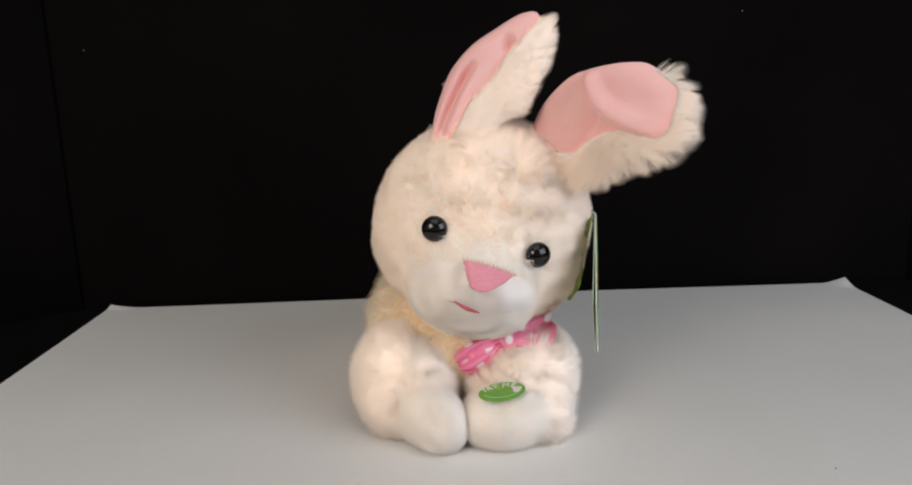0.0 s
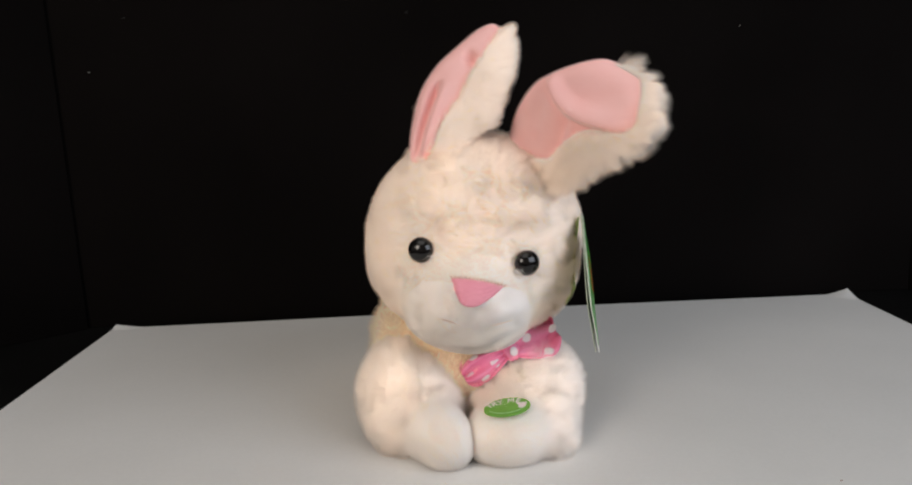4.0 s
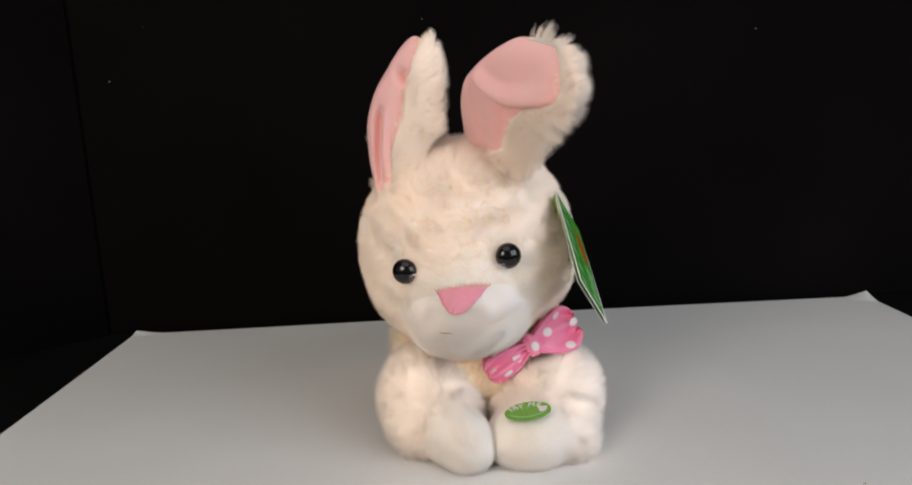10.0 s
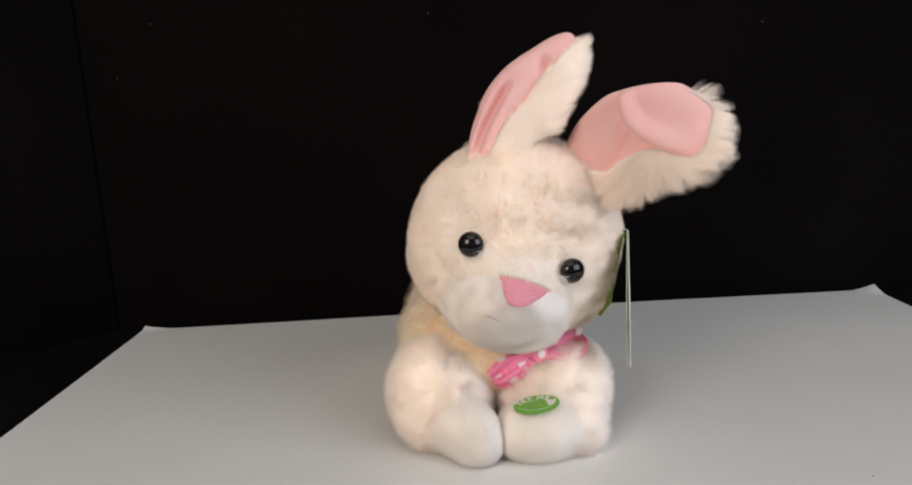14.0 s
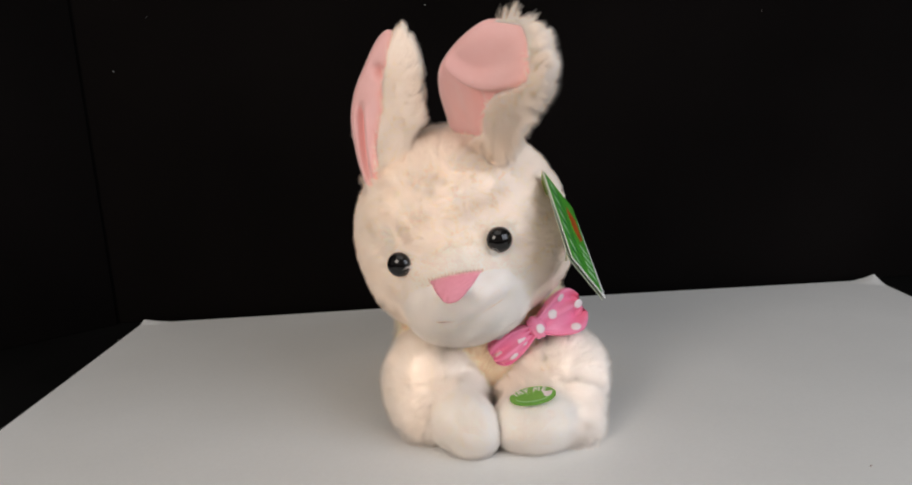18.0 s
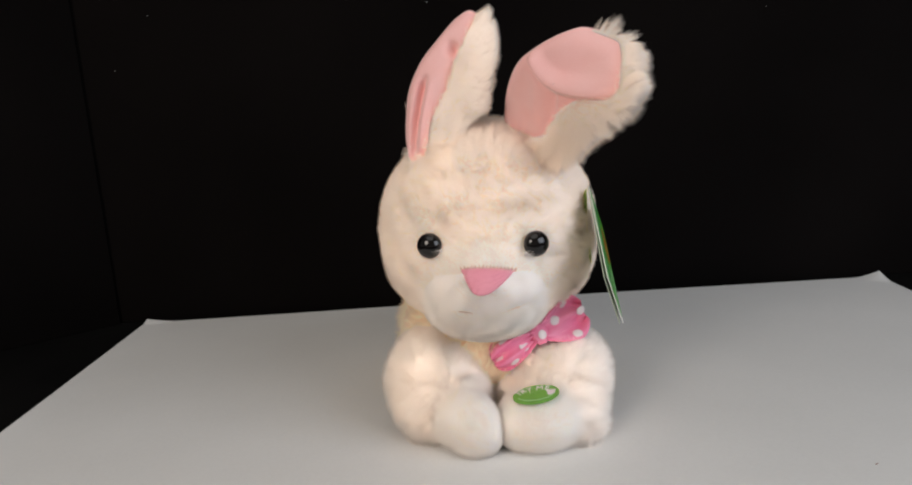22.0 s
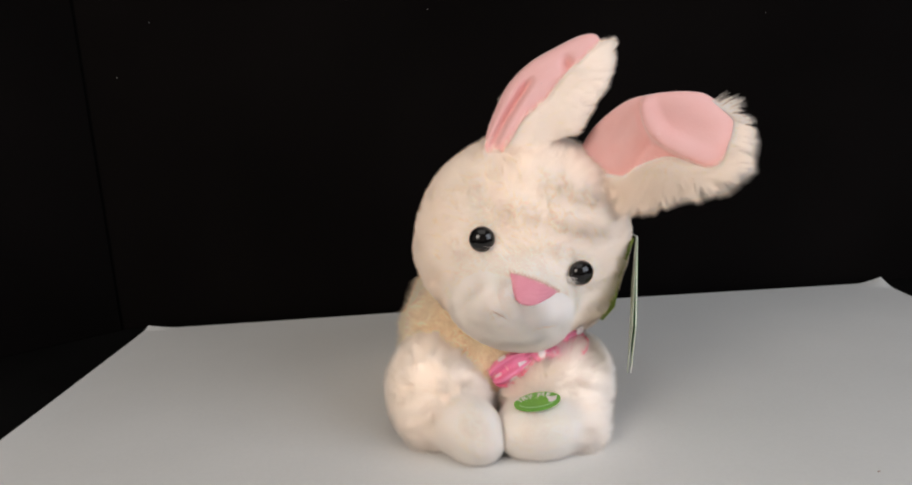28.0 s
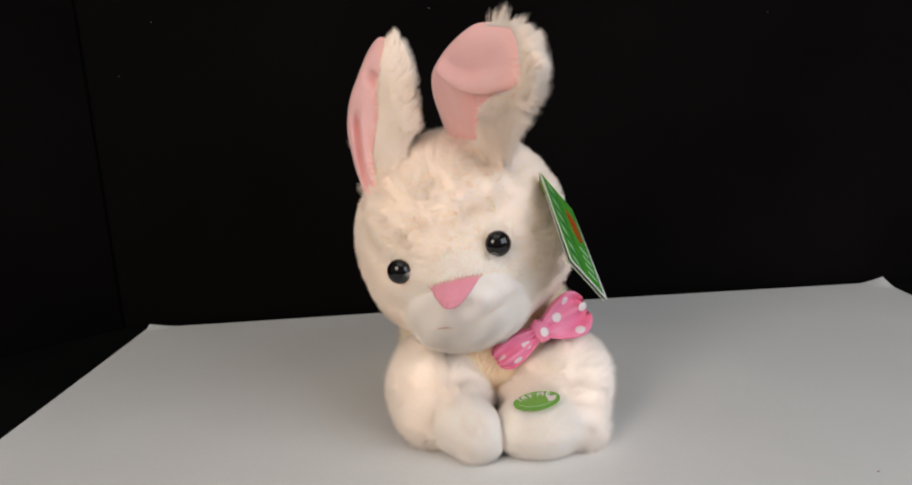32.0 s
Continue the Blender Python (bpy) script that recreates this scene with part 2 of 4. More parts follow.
class Waves:
    """A smooth random vector field."""

    def __init__(self, rng, size, n=7):
        k = rng.normal(size=(n, 3))
        self.k = k / np.linalg.norm(k, axis=1, keepdims=True) * 2 * np.pi / size * rng.uniform(0.6, 1.5, (n, 1))
        self.a = rng.normal(size=(n, 3)) / np.sqrt(n)
        self.ph = rng.uniform(0, 6.283, n)

    def __call__(self, p):
        return np.sin(p @ self.k.T + self.ph) @ self.a * 1.4


def furry(name, v, f, count, length, parent, label="", seed=1, width=0.00011, comb=None, clump=0.004, gather=0.5, swirl=0.5, keep=None, stretch=None, lumpy=0.0, mats=None, rise=0.6, normals=None, outward_of=None, wild=0.12, face=(0, 0, 0)):
    """A skin with fibres on it, all one mesh. comb(p, n): the way the pile lies; keep(p): where it grows; stretch(p): its relative length."""
    rng = np.random.default_rng(seed)
    n, area = vertex_normals(v, f)
    if outward_of is not None and ((v - outward_of(v)) * n).sum() < 0:
        f = f[:, ::-1]
        n, area = vertex_normals(v, f)
    if normals is not None:
        n = normals
    if lumpy:
        wl, wa, wb = Waves(rng, 0.016), Waves(rng, 0.0070, 12), Waves(rng, 0.0034, 14)
        u = v + 0.0012 * wl(v)
        h = 0.6 * wl(v)[:, 0] + 0.9 * (1 - np.abs(wa(u)[:, 0])) + 0.3 * (1 - np.abs(wb(u)[:, 0]))
        amount = lumpy * (h - 0.9)
        if keep is not None:
            amount = amount * np.clip(stretch(v), 0, 1) if stretch is not None else amount
        v = v + n * amount[:, None]
        n1, area = vertex_normals(v, f)
        fade = np.clip(np.abs(amount) / (0.25 * lumpy), 0, 1)[:, None]
        n = unit(n1 * fade + n * (1 - fade)) if normals is not None else n1

    def sample(m):
        t = rng.choice(len(f), m, p=area / area.sum())
        u = rng.random((m, 2))
        u = np.where(u.sum(1, keepdims=True) > 1, 1 - u, u)
        w = np.c_[1 - u.sum(1), u]
        return (v[f[t]] * w[..., None]).sum(1), unit((n[f[t]] * w[..., None]).sum(1))

    p, q = sample(count)
    if keep is not None:
        ok = keep(p)
        p, q = p[ok], q[ok]
    m = len(p)
    field1, field2 = Waves(rng, clump * 3.2), Waves(rng, 0.03)

    def grow(p, q):
        d = q + swirl * field1(p) + 0.25 * swirl * field2(p)
        if comb is not None:
            d = d + comb(p, q)
        flat = d - q * (d * q).sum(1, keepdims=True)
        flat = flat / np.maximum(1, np.linalg.norm(flat, axis=1, keepdims=True))
        return unit(flat + rise * q)

    size = length * rng.uniform(0.75, 1.15, (m, 1))
    if stretch is not None:
        size *= stretch(p)[:, None]
    d = unit(grow(p, q) + rng.normal(size=(m, 3)) * wild)
    tip = p + d * size
    if gather:
        from mathutils import kdtree
        cn = max(8, int(area.sum() / clump ** 2 * 1.1))
        cp, cq = sample(cn)
        cd = unit(grow(cp, cq) + rng.normal(size=(cn, 3)) * 0.15)
        tree = kdtree.KDTree(cn)
        for i, c in enumerate(cp):
            tree.insert(c, i)
        tree.balance()
        near = np.array([tree.find(c)[1] for c in p])
        goal = cp[near] + cd[near] * size * 1.05
        g = gather * rng.uniform(0.5, 1.0, (m, 1)) * np.clip((size / length - 0.45) / 0.6, 0, 1)
        tip = tip * (1 - g) + goal * g
    mid = p + (tip - p) * 0.5 + q * size * 0.06
    side = unit(np.cross(tip - p, q + rng.normal(size=(m, 3)) * 0.12)) * width * rng.uniform(0.7, 1.3, (m, 1))
    p = p - q * 0.0004
    rows = np.stack([p - side, p + side, mid + side * 0.8, mid - side * 0.8, tip + side * 0.25, tip - side * 0.25], 1)
    # face bends the shading normals its way, so fur turned aside shades brighter
    soft = unit(q + np.array(face) + rng.normal(size=(m, 3)) * 0.08)
    base = len(v)
    idx = base + 6 * np.arange(m)[:, None]
    quads = np.concatenate([idx + np.array([0, 1, 2, 3]), idx + np.array([3, 2, 4, 5])], 0)
    allv = np.concatenate([v, rows.reshape(-1, 3)])
    alln = np.concatenate([n, np.repeat(soft, 6, 0)])
    me = bpy.data.meshes.new(name)
    nt, nq = len(f), len(quads)
    me.vertices.add(len(allv))
    me.vertices.foreach_set("co", allv.astype(np.float32).ravel())
    me.loops.add(nt * 3 + nq * 4)
    me.loops.foreach_set("vertex_index", np.concatenate([f.ravel(), quads.ravel()]).astype(np.int32))
    me.polygons.add(nt + nq)
    me.polygons.foreach_set("loop_start", np.concatenate([np.arange(nt) * 3, nt * 3 + np.arange(nq) * 4]).astype(np.int32))
    me.polygons.foreach_set("use_smooth", np.ones(nt + nq, bool))
    me.update(calc_edges=True)
    at = me.attributes.new("soft", "FLOAT_VECTOR", "POINT")
    at.data.foreach_set("vector", alln.astype(np.float32).ravel())
    me.normals_split_custom_set_from_vertices(alln.tolist())
    at = me.attributes.new("strand", "FLOAT", "POINT")
    at.data.foreach_set("value", np.concatenate([np.zeros(base), np.tile((0.6, 0.6, 0.85, 0.85, 1.3, 1.3), m)]).astype(np.float32))
    me.polygons.foreach_set("material_index", np.concatenate([np.zeros(nt, np.int32), np.ones(nq, np.int32)]))
    return link(name, me, mats or [PILE, FUR], parent, label)


def loft(rings, closed_v=False):
    """Faces over a grid of rings; rings: (nu, nv, 3)."""
    nu, nv, _ = rings.shape
    tri = []
    for i in range(nu - 1):
        for j in range(nv if closed_v else nv - 1):
            a, b = i * nv + j, i * nv + (j + 1) % nv
            c, d = a + nv, b + nv
            tri += [(a, b, d), (a, d, c)]
    return rings.reshape(-1, 3), np.array(tri)


# ---------------------------------------------------------------- the room
XL, XR, YB = -0.330, 0.381, 0.318


def build_room():
    part("floor", box_bm(-2, -2.6, -0.80, 2, 1.4, -0.75), FLOOR, None, "", False)["kind"] = "structure"
    part("ceiling", box_bm(-2, -2.6, 1.65, 2, 1.4, 1.70), CEILING, None, "", False)["kind"] = "structure"
    part("wall_north", box_bm(-2, 1.4, -0.75, 2, 1.5, 1.65), WALL, None, "", False)["kind"] = "structure"
    part("wall_south", box_bm(-2, -2.7, -0.75, 2, -2.6, 1.65), WALL, None, "", False)["kind"] = "structure"
    part("wall_west", box_bm(-2.1, -2.6, -0.75, -2, 1.4, 1.65), WALL, None, "", False)["kind"] = "structure"
    bm = bmesh.new()
    for b in ((2, -2.6, -0.75, 2.1, -1.35, 1.65), (2, -0.15, -0.75, 2.1, 1.4, 1.65), (2, -1.35, -0.75, 2.1, -0.15, -0.1), (2, -1.35, 1.2, 2.1, -0.15, 1.65)):
        bmesh.ops.create_cube(bm, size=1, matrix=Matrix.Translation([(b[i] + b[i + 3]) / 2 for i in range(3)]) @ Matrix.Diagonal([b[i + 3] - b[i] for i in range(3)] + [1]))
    part("wall_east", bm, WALL, None, "", False)["kind"] = "structure"


build_room()


def build_table():
    table = tagged(new("table"), "table covered with a matt black cloth under the white card", "table")
    table.location = (0, 0.05, -0.75)
    part("tabletop", box_bm(-0.95, -0.75, 0.715, 0.95, 0.75, 0.7485, 0.006), BLACK_CLOTH, table)
    for x in (-0.86, 0.86):
        for y in (-0.66, 0.66):
            part("leg", box_bm(x - 0.03, y - 0.03, 0, x + 0.03, y + 0.03, 0.715, 0.004), BLACK_CLOTH, table)


build_table()


def build_backdrop():
    board = tagged(new("display_board"), "black three-panel foam display board standing upright behind the card", "display board")
    board.location = (0.02, YB + 0.012, -0.0015)
    part("centre_panel", box_bm(-0.385, 0, 0, 0.43, 0.005, 0.75, 0.001), BLACK_CARD, board)
    for side, x, a in ((-1, -0.3835, 38), (1, 0.4285, -38)):
        wing = part("side_panel", box_bm(0, 0, 0, 0.62, 0.005, 0.75, 0.001), BLACK_CARD, board)
        wing.matrix_local = pose(x, 0, 0, 0, 0, 180 + a if side < 0 else a)


build_backdrop()


def build_card():
    nx, ny = 170, 120
    ease = lambda n: 0.5 - 0.5 * np.cos(np.linspace(0, math.pi, n))
    xs, ys = XL + (XR - XL) * ease(nx), YB - 0.559 + 0.559 * ease(ny)
    X, Y = np.meshgrid(xs, ys)
    Z = 0.0012 + 0.0006 * np.sin(X * 9 + 1) * np.sin(Y * 7)
    dl, dr = np.hypot(X - XL, Y - YB), np.hypot(X - XR, Y - YB)
    Z = Z + 0.0022 * np.clip(1 - np.hypot((X - XL) / 0.026, (Y - YB) / 0.010), 0, 1) + 0.0055 * np.clip(1 - dr / 0.022, 0, 1) ** 1.3
    Z = Z + 0.0015 * np.clip(1 - (X - XL) / 0.03, 0, 1) ** 2
    top = np.stack([X, Y, Z], -1)
    v, f = loft(top)
    mesh = mesh_part("poster_card", v, f, PAPER)
    so = mesh.modifiers.new("thickness", "SOLIDIFY")
    so.thickness, so.offset = 0.0006, -1
    tagged(mesh, "large sheet of white poster card with curled back corners", "poster card")


build_card()


def build_specks():
    """Lint on the black board and a crumb on the card."""
    rng = random.Random(3)
    for x, z in ((-0.293, 0.288), (-0.330, 0.241), (-0.037, 0.2835), (0.272, 0.260)):
        bm = bmesh.new()
        bmesh.ops.create_icosphere(bm, subdivisions=1, radius=0.0004)
        for w in bm.verts:
            w.co *= rng.uniform(0.6, 1.3)
        o = tagged(part("lint", bm, CARD_WHITE), "tiny pale lint speck on the black board", "lint", "lint on the board")
        o.location = (x, YB + 0.0118, z)
    bm = bmesh.new()
    bmesh.ops.create_icosphere(bm, subdivisions=1, radius=0.0007)
    bmesh.ops.scale(bm, vec=(1.6, 0.6, 0.4), verts=bm.verts)
    o = tagged(part("crumb", bm, DARK_THREAD), "tiny brown crumb lying on the white card", "crumb")
    o.matrix_world = pose(0.188, -0.0328, 0.0012, 0, 0, 25)


build_specks()

# ---------------------------------------------------------------- the plush rabbit
PIVOT = np.array((-0.0048, 0.0768, 0.0655))
AXIS = Vector((0.016, 0.946, 0.324)).normalized()

rabbit = tagged(new("plush_rabbit"), "cream plush toy rabbit lying on its belly with crossed front paws", "plush toy")

BODY = [((-0.004, 0.105, 0.045), (0.056, 0.07, 0.044)), ((-0.004, 0.165, 0.045), (0.058, 0.06, 0.045)), ((-0.006, 0.082, 0.054), (0.050, 0.034, 0.040))]


def flat_bottom(v, z=0.0022):
    v = v.copy()
    v[:, 2] = np.where(v[:, 2] < z, z + (v[:, 2] - z) * 0.02, v[:, 2])
    return v


def build_body():
    v, f = blob(BODY, 0.008, 5, (-0.004, 0.12, 0.046))
    furry("body", flat_bottom(v), f, 50000, 0.0070, rabbit, "yellowish cream furry body", 3, width=0.00005, swirl=0.7, gather=0.4, clump=0.006, lumpy=0.0008, mats=[BODY_PILE, BODY_FUR], keep=lambda p: p[:, 2] > 0.004)
    hv, hf = blob([((-0.040, 0.190, 0.022), (0.022, 0.04, 0.022))], level=4)
    furry("hind_leg", flat_bottom(hv), hf, 1500, 0.0055, rabbit, "", 4, gather=0.5, keep=lambda p: p[:, 2] > 0.004)
    hv, hf = blob([((0.034, 0.190, 0.022), (0.022, 0.04, 0.022))], level=4)
    furry("hind_leg", flat_bottom(hv), hf, 1500, 0.0055, rabbit, "", 5, gather=0.5, keep=lambda p: p[:, 2] > 0.004)
    tv, tf = blob([((-0.004, 0.232, 0.045), (0.018, 0.018, 0.018))], level=4)
    furry("tail", tv, tf, 1500, 0.006, rabbit, "", 6)


build_body()

ARM_L = [((-0.0395, 0.050, 0.032), (0.0235, 0.026, 0.0255)), ((-0.036, 0.034, 0.024), (0.022, 0.020, 0.021))]
ARM_R = [((0.0360, 0.053, 0.0305), (0.0260, 0.027, 0.0235)), ((0.030, 0.036, 0.020), (0.026, 0.02, 0.018)), ((0.0415, 0.0200, 0.0105), (0.0115, 0.012, 0.0095))]
PAW_L = [((-0.0265, 0.0185, 0.0185), (0.0150, 0.0280, 0.0165), (-14, 0, 33)), ((-0.0160, 0.0060, 0.0135), (0.0125, 0.0130, 0.0130), (0, 0, 33))]
PAW_R = [((0.0195, 0.015, 0.0160), (0.0230, 0.0175, 0.0158)), ((0.018, 0.010, 0.0145), (0.0205, 0.0145, 0.0142))]


def build_arm(lumps, paw, seed, outward, centre):
    v, f = blob(lumps + paw, 0.004, 6, centre)
    v = flat_bottom(v)

    def bare(p):
        return np.clip((field(p, paw, 0.004) - 0.0005) / 0.004, 0.0, 1.0)

    def comb(p, q):
        return 0.4 * np.array((0.6 * outward, -0.7, -0.5)) + 0 * p

    (av, af, an), (pv, pf, pn) = split(v, f, lambda p: field(p, paw, 0.004) < 0.0012)
    arm = furry("forearm", av, af, 50000, 0.0090, rabbit, "white furry foreleg", seed, comb=comb, gather=0.42, clump=0.0036, swirl=0.35, wild=0.25, lumpy=0.0004, width=0.00009, normals=an, rise=1.5,
                keep=lambda p: p[:, 2] > 0.0035, stretch=lambda p: 0.25 + 0.75 * bare(p), mats=[SHORT_PILE, ARM_FUR])
    furry("paw", pv, pf, 36000, 0.0020, arm, "short-pile cream velvet paw", seed + 20, width=0.00004, gather=0.0, swirl=0.12, normals=pn, keep=lambda p: p[:, 2] > 0.003, mats=[SHORT_PILE, PAWFUR])
    return arm


arm_l = build_arm(ARM_L, PAW_L, 11, -1, (-0.031, 0.031, 0.024))
arm_r = build_arm(ARM_R, PAW_R, 12, 1, (0.028, 0.034, 0.022))


def flat_shape(outline, thick):
    """A thin plate: outline in x, y; lies on z 0 to thick."""
    bm = bmesh.new()
    f = bm.faces.new([bm.verts.new((x, y, 0)) for x, y in outline])
    r = bmesh.ops.extrude_face_region(bm, geom=[f])
    bmesh.ops.translate(bm, vec=(0, 0, thick), verts=[e for e in r["geom"] if isinstance(e, bmesh.types.BMVert)])
    bmesh.ops.recalc_face_normals(bm, faces=bm.faces[:])
    return bm


def letter(name, char, size, m, mat, parent, thick=0.0002):
    cu = bpy.data.curves.new(name, "FONT")
    cu.body, cu.size, cu.align_x, cu.extrude = char, size, "CENTER", thick
    ob = bpy.data.objects.new(name, cu)
    scene.collection.objects.link(ob)
    me = bpy.data.meshes.new_from_object(ob.evaluated_get(bpy.context.evaluated_depsgraph_get()))
    bpy.data.objects.remove(ob)
    out = link(name, me, mat, parent)
    out.matrix_local = m
    return out


def ellipse(a, b, n=40, x=0, y=0):
    return [(x + a * math.cos(6.28318 * i / n), y + b * math.sin(6.28318 * i / n)) for i in range(n)]


def build_badge():
    m = pose(0.0178, 0.0068, 0.0336, 10, -7, -3)
    b = part("badge", flat_shape(ellipse(0.0132, 0.0088), 0.0009), BADGE, arm_r, "oval green badge lettered in white", False)
    b.matrix_local = m
    for ch, a in (("T", 152), ("R", 130), ("Y", 109), ("M", 76), ("E", 52)):
        a = radians(a)
        letter("badge_letter", ch, 0.0056, m @ pose(0.0098 * math.cos(a), 0.0046 * math.sin(a) - 0.0010, 0.0010, 0, 0, (math.degrees(a) - 90) * 0.55), DOT, arm_r)
    hand_bm = flat_shape(ellipse(0.0024, 0.0018, 14), 0.0002)
    o = part("badge_mark", hand_bm, DOT, arm_r, "", False)
    o.matrix_local = m @ pose(0.0085, -0.0012, 0.0010, 0, 0, 25)
    for i in range(4):
        o = part("badge_mark", flat_shape(ellipse(0.0007, 0.0014, 10), 0.0002), DOT, arm_r, "", False)
        o.matrix_local = m @ pose(0.0066 + 0.0013 * i, 0.0010 - 0.0001 * i, 0.0010, 0, 0, 30 - 18 * i)
    arc = [(0.0108 * math.cos(radians(a)), 0.0066 * math.sin(radians(a))) for a in range(200, 341, 10)]
    arc += [(0.0104 * math.cos(radians(a)), 0.0061 * math.sin(radians(a))) for a in range(340, 199, -10)]
    o = part("badge_line", flat_shape(arc, 0.0002), CARD_LIGHT, arm_r, "", False)
    o.matrix_local = m @ pose(0, 0, 0.0010)


build_badge()

# ---------------------------------------------------------------- head
SKULL = [((-0.0040, 0.0670, 0.1245), (0.0634, 0.0465, 0.0550)), ((-0.0030, 0.0645, 0.1020), (0.0610, 0.0435, 0.0390)), ((-0.0030, 0.0580, 0.1430), (0.0470, 0.0350, 0.0345))]
MUZZLE = [((-0.0065, 0.0310, 0.0960), (0.0290, 0.0250, 0.0185)), ((-0.0085, 0.0205, 0.1000), (0.0170, 0.0185, 0.0125))]
CHIN = [((-0.0075, 0.0355, 0.0800), (0.0310, 0.0248, 0.0175)), ((-0.0075, 0.0300, 0.0880), (0.0285, 0.0240, 0.0150)), ((-0.0075, 0.0268, 0.0905), (0.0275, 0.0207, 0.0130))]
EYES = [(-0.0384, 0.0236, 0.1187), (0.0208, 0.0176, 0.1187)]
HEAD_ALL = SKULL + MUZZLE + CHIN
SNOUT = MUZZLE + CHIN



def local(v):
    return np.asarray(v) - PIVOT


def mouth_line(x):
    """Height of the gap between the lips at x."""
    return 0.0852 + 9.0 * np.abs(x + 0.0085) ** 2 - 0.0012 * np.exp(-((x + 0.0085) / 0.005) ** 2) + 0.0006 * np.sin(x * 260)


def build_head():
    v, f = blob(HEAD_ALL, 0.005, 7)
    (hv, hf, hn), (sv, sf, sn) = split(v, f, lambda p: (field(p, SNOUT, 0.005) < 0.0010) & (p[:, 1] < 0.034) & (p[:, 2] < 0.1090 - 0.22 * np.abs(p[:, 0] + 0.0075)))
    low = sv[sf].mean(1)
    low = low[:, 2] < mouth_line(low[:, 0])
    parts = []
    for g in (sf[~low], sf[low]):
        used, inv = np.unique(g, return_inverse=True)
        parts.append((sv[used], inv.reshape(g.shape), sn[used]))
    (mv, mf, mn), (cv, cf, cn) = parts
    eyes = [local(e) for e in EYES]
    near = [(tuple(local(c)), r) for c, r in SNOUT]

    def keep(p):
        ok = np.ones(len(p), bool)
        for e in eyes:
            ok &= np.linalg.norm(p - e, axis=1) > 0.0066
        return ok

    def stretch(p):
        a = np.clip((field(p, near, 0.005) + 0.001) / 0.010, 0.0, 1.0)
        for e in eyes:
            a = np.minimum(a, np.clip((np.linalg.norm(p - e, axis=1) - 0.0070) / 0.006, 0.42, 1.0))
        brow = smooth(p[:, 0], -0.037, -0.029) * (1 - 0.6 * smooth(p[:, 0], 0.02, 0.045)) * np.clip((p[:, 2] - 0.055) / 0.02, 0, 1)
        crown = np.clip((p[:, 2] - 0.088) / 0.02, 0, 1)
        return 0.12 + 0.88 * a * (0.70 + 0.55 * brow + 0.3 * crown)

    def comb(p, q):
        w = p - np.array((0.0, -0.05, 0.045))
        return 0.4 * unit(w - q * (w * q).sum(1, keepdims=True)) + np.array((0, 0, -0.15))

    head = furry("head", local(hv), hf, 150000, 0.0048, rabbit, "round cream plush head", 21, comb=comb, clump=0.0042, gather=0.34, swirl=0.6, wild=0.2, keep=keep, stretch=stretch, lumpy=0.0004, width=0.00007, normals=hn, rise=1.0)
    head.location = PIVOT
    furry("muzzle", local(mv), mf, 26000, 0.0016, head, "white short-pile velvet muzzle", 22, width=0.00004, gather=0, swirl=0.12, mats=[MUZZLE_PILE, MUZZLE_FUR], normals=mn)
    chin = furry("chin", local(cv), cf, 26000, 0.0024, head, "short-pile cream chin", 23, width=0.00005, gather=0, swirl=0.2, wild=0.2, rise=0.9, mats=[SHORT_PILE, PAWFUR], normals=cn)
    return head, chin


head, chin = build_head()


def skin_patch(name, xs_of_v, z0, z1, lumps, mat, lift, nu=22, nv=18, label="", round_edge=0.0):
    """A sewn-on patch that follows the face; xs_of_v(t): its left and right edge at height t, 0 at the bottom."""
    rows = []
    for j in range(nv):
        t = j / (nv - 1)
        xa, xb, dz = xs_of_v(t)
        for i in range(nu):
            s = i / (nu - 1)
            rows.append((xa + (xb - xa) * s, z0 + (z1 - z0) * t + dz(s), s, t))
    r = np.array(rows)
    y = on_front(r[:, 0], r[:, 1], lumps)
    edge = np.minimum(np.minimum(r[:, 2], 1 - r[:, 2]), np.minimum(r[:, 3], 1 - r[:, 3])) * 2
    y = y - lift * np.clip(edge * 5, 0, 1) ** 0.5 + 0.0012 * (edge <= 0)
    v, f = loft(np.c_[r[:, 0], y, r[:, 1]].reshape(nv, nu, 3))
    return mesh_part(name, local(v), f, mat, head, label)


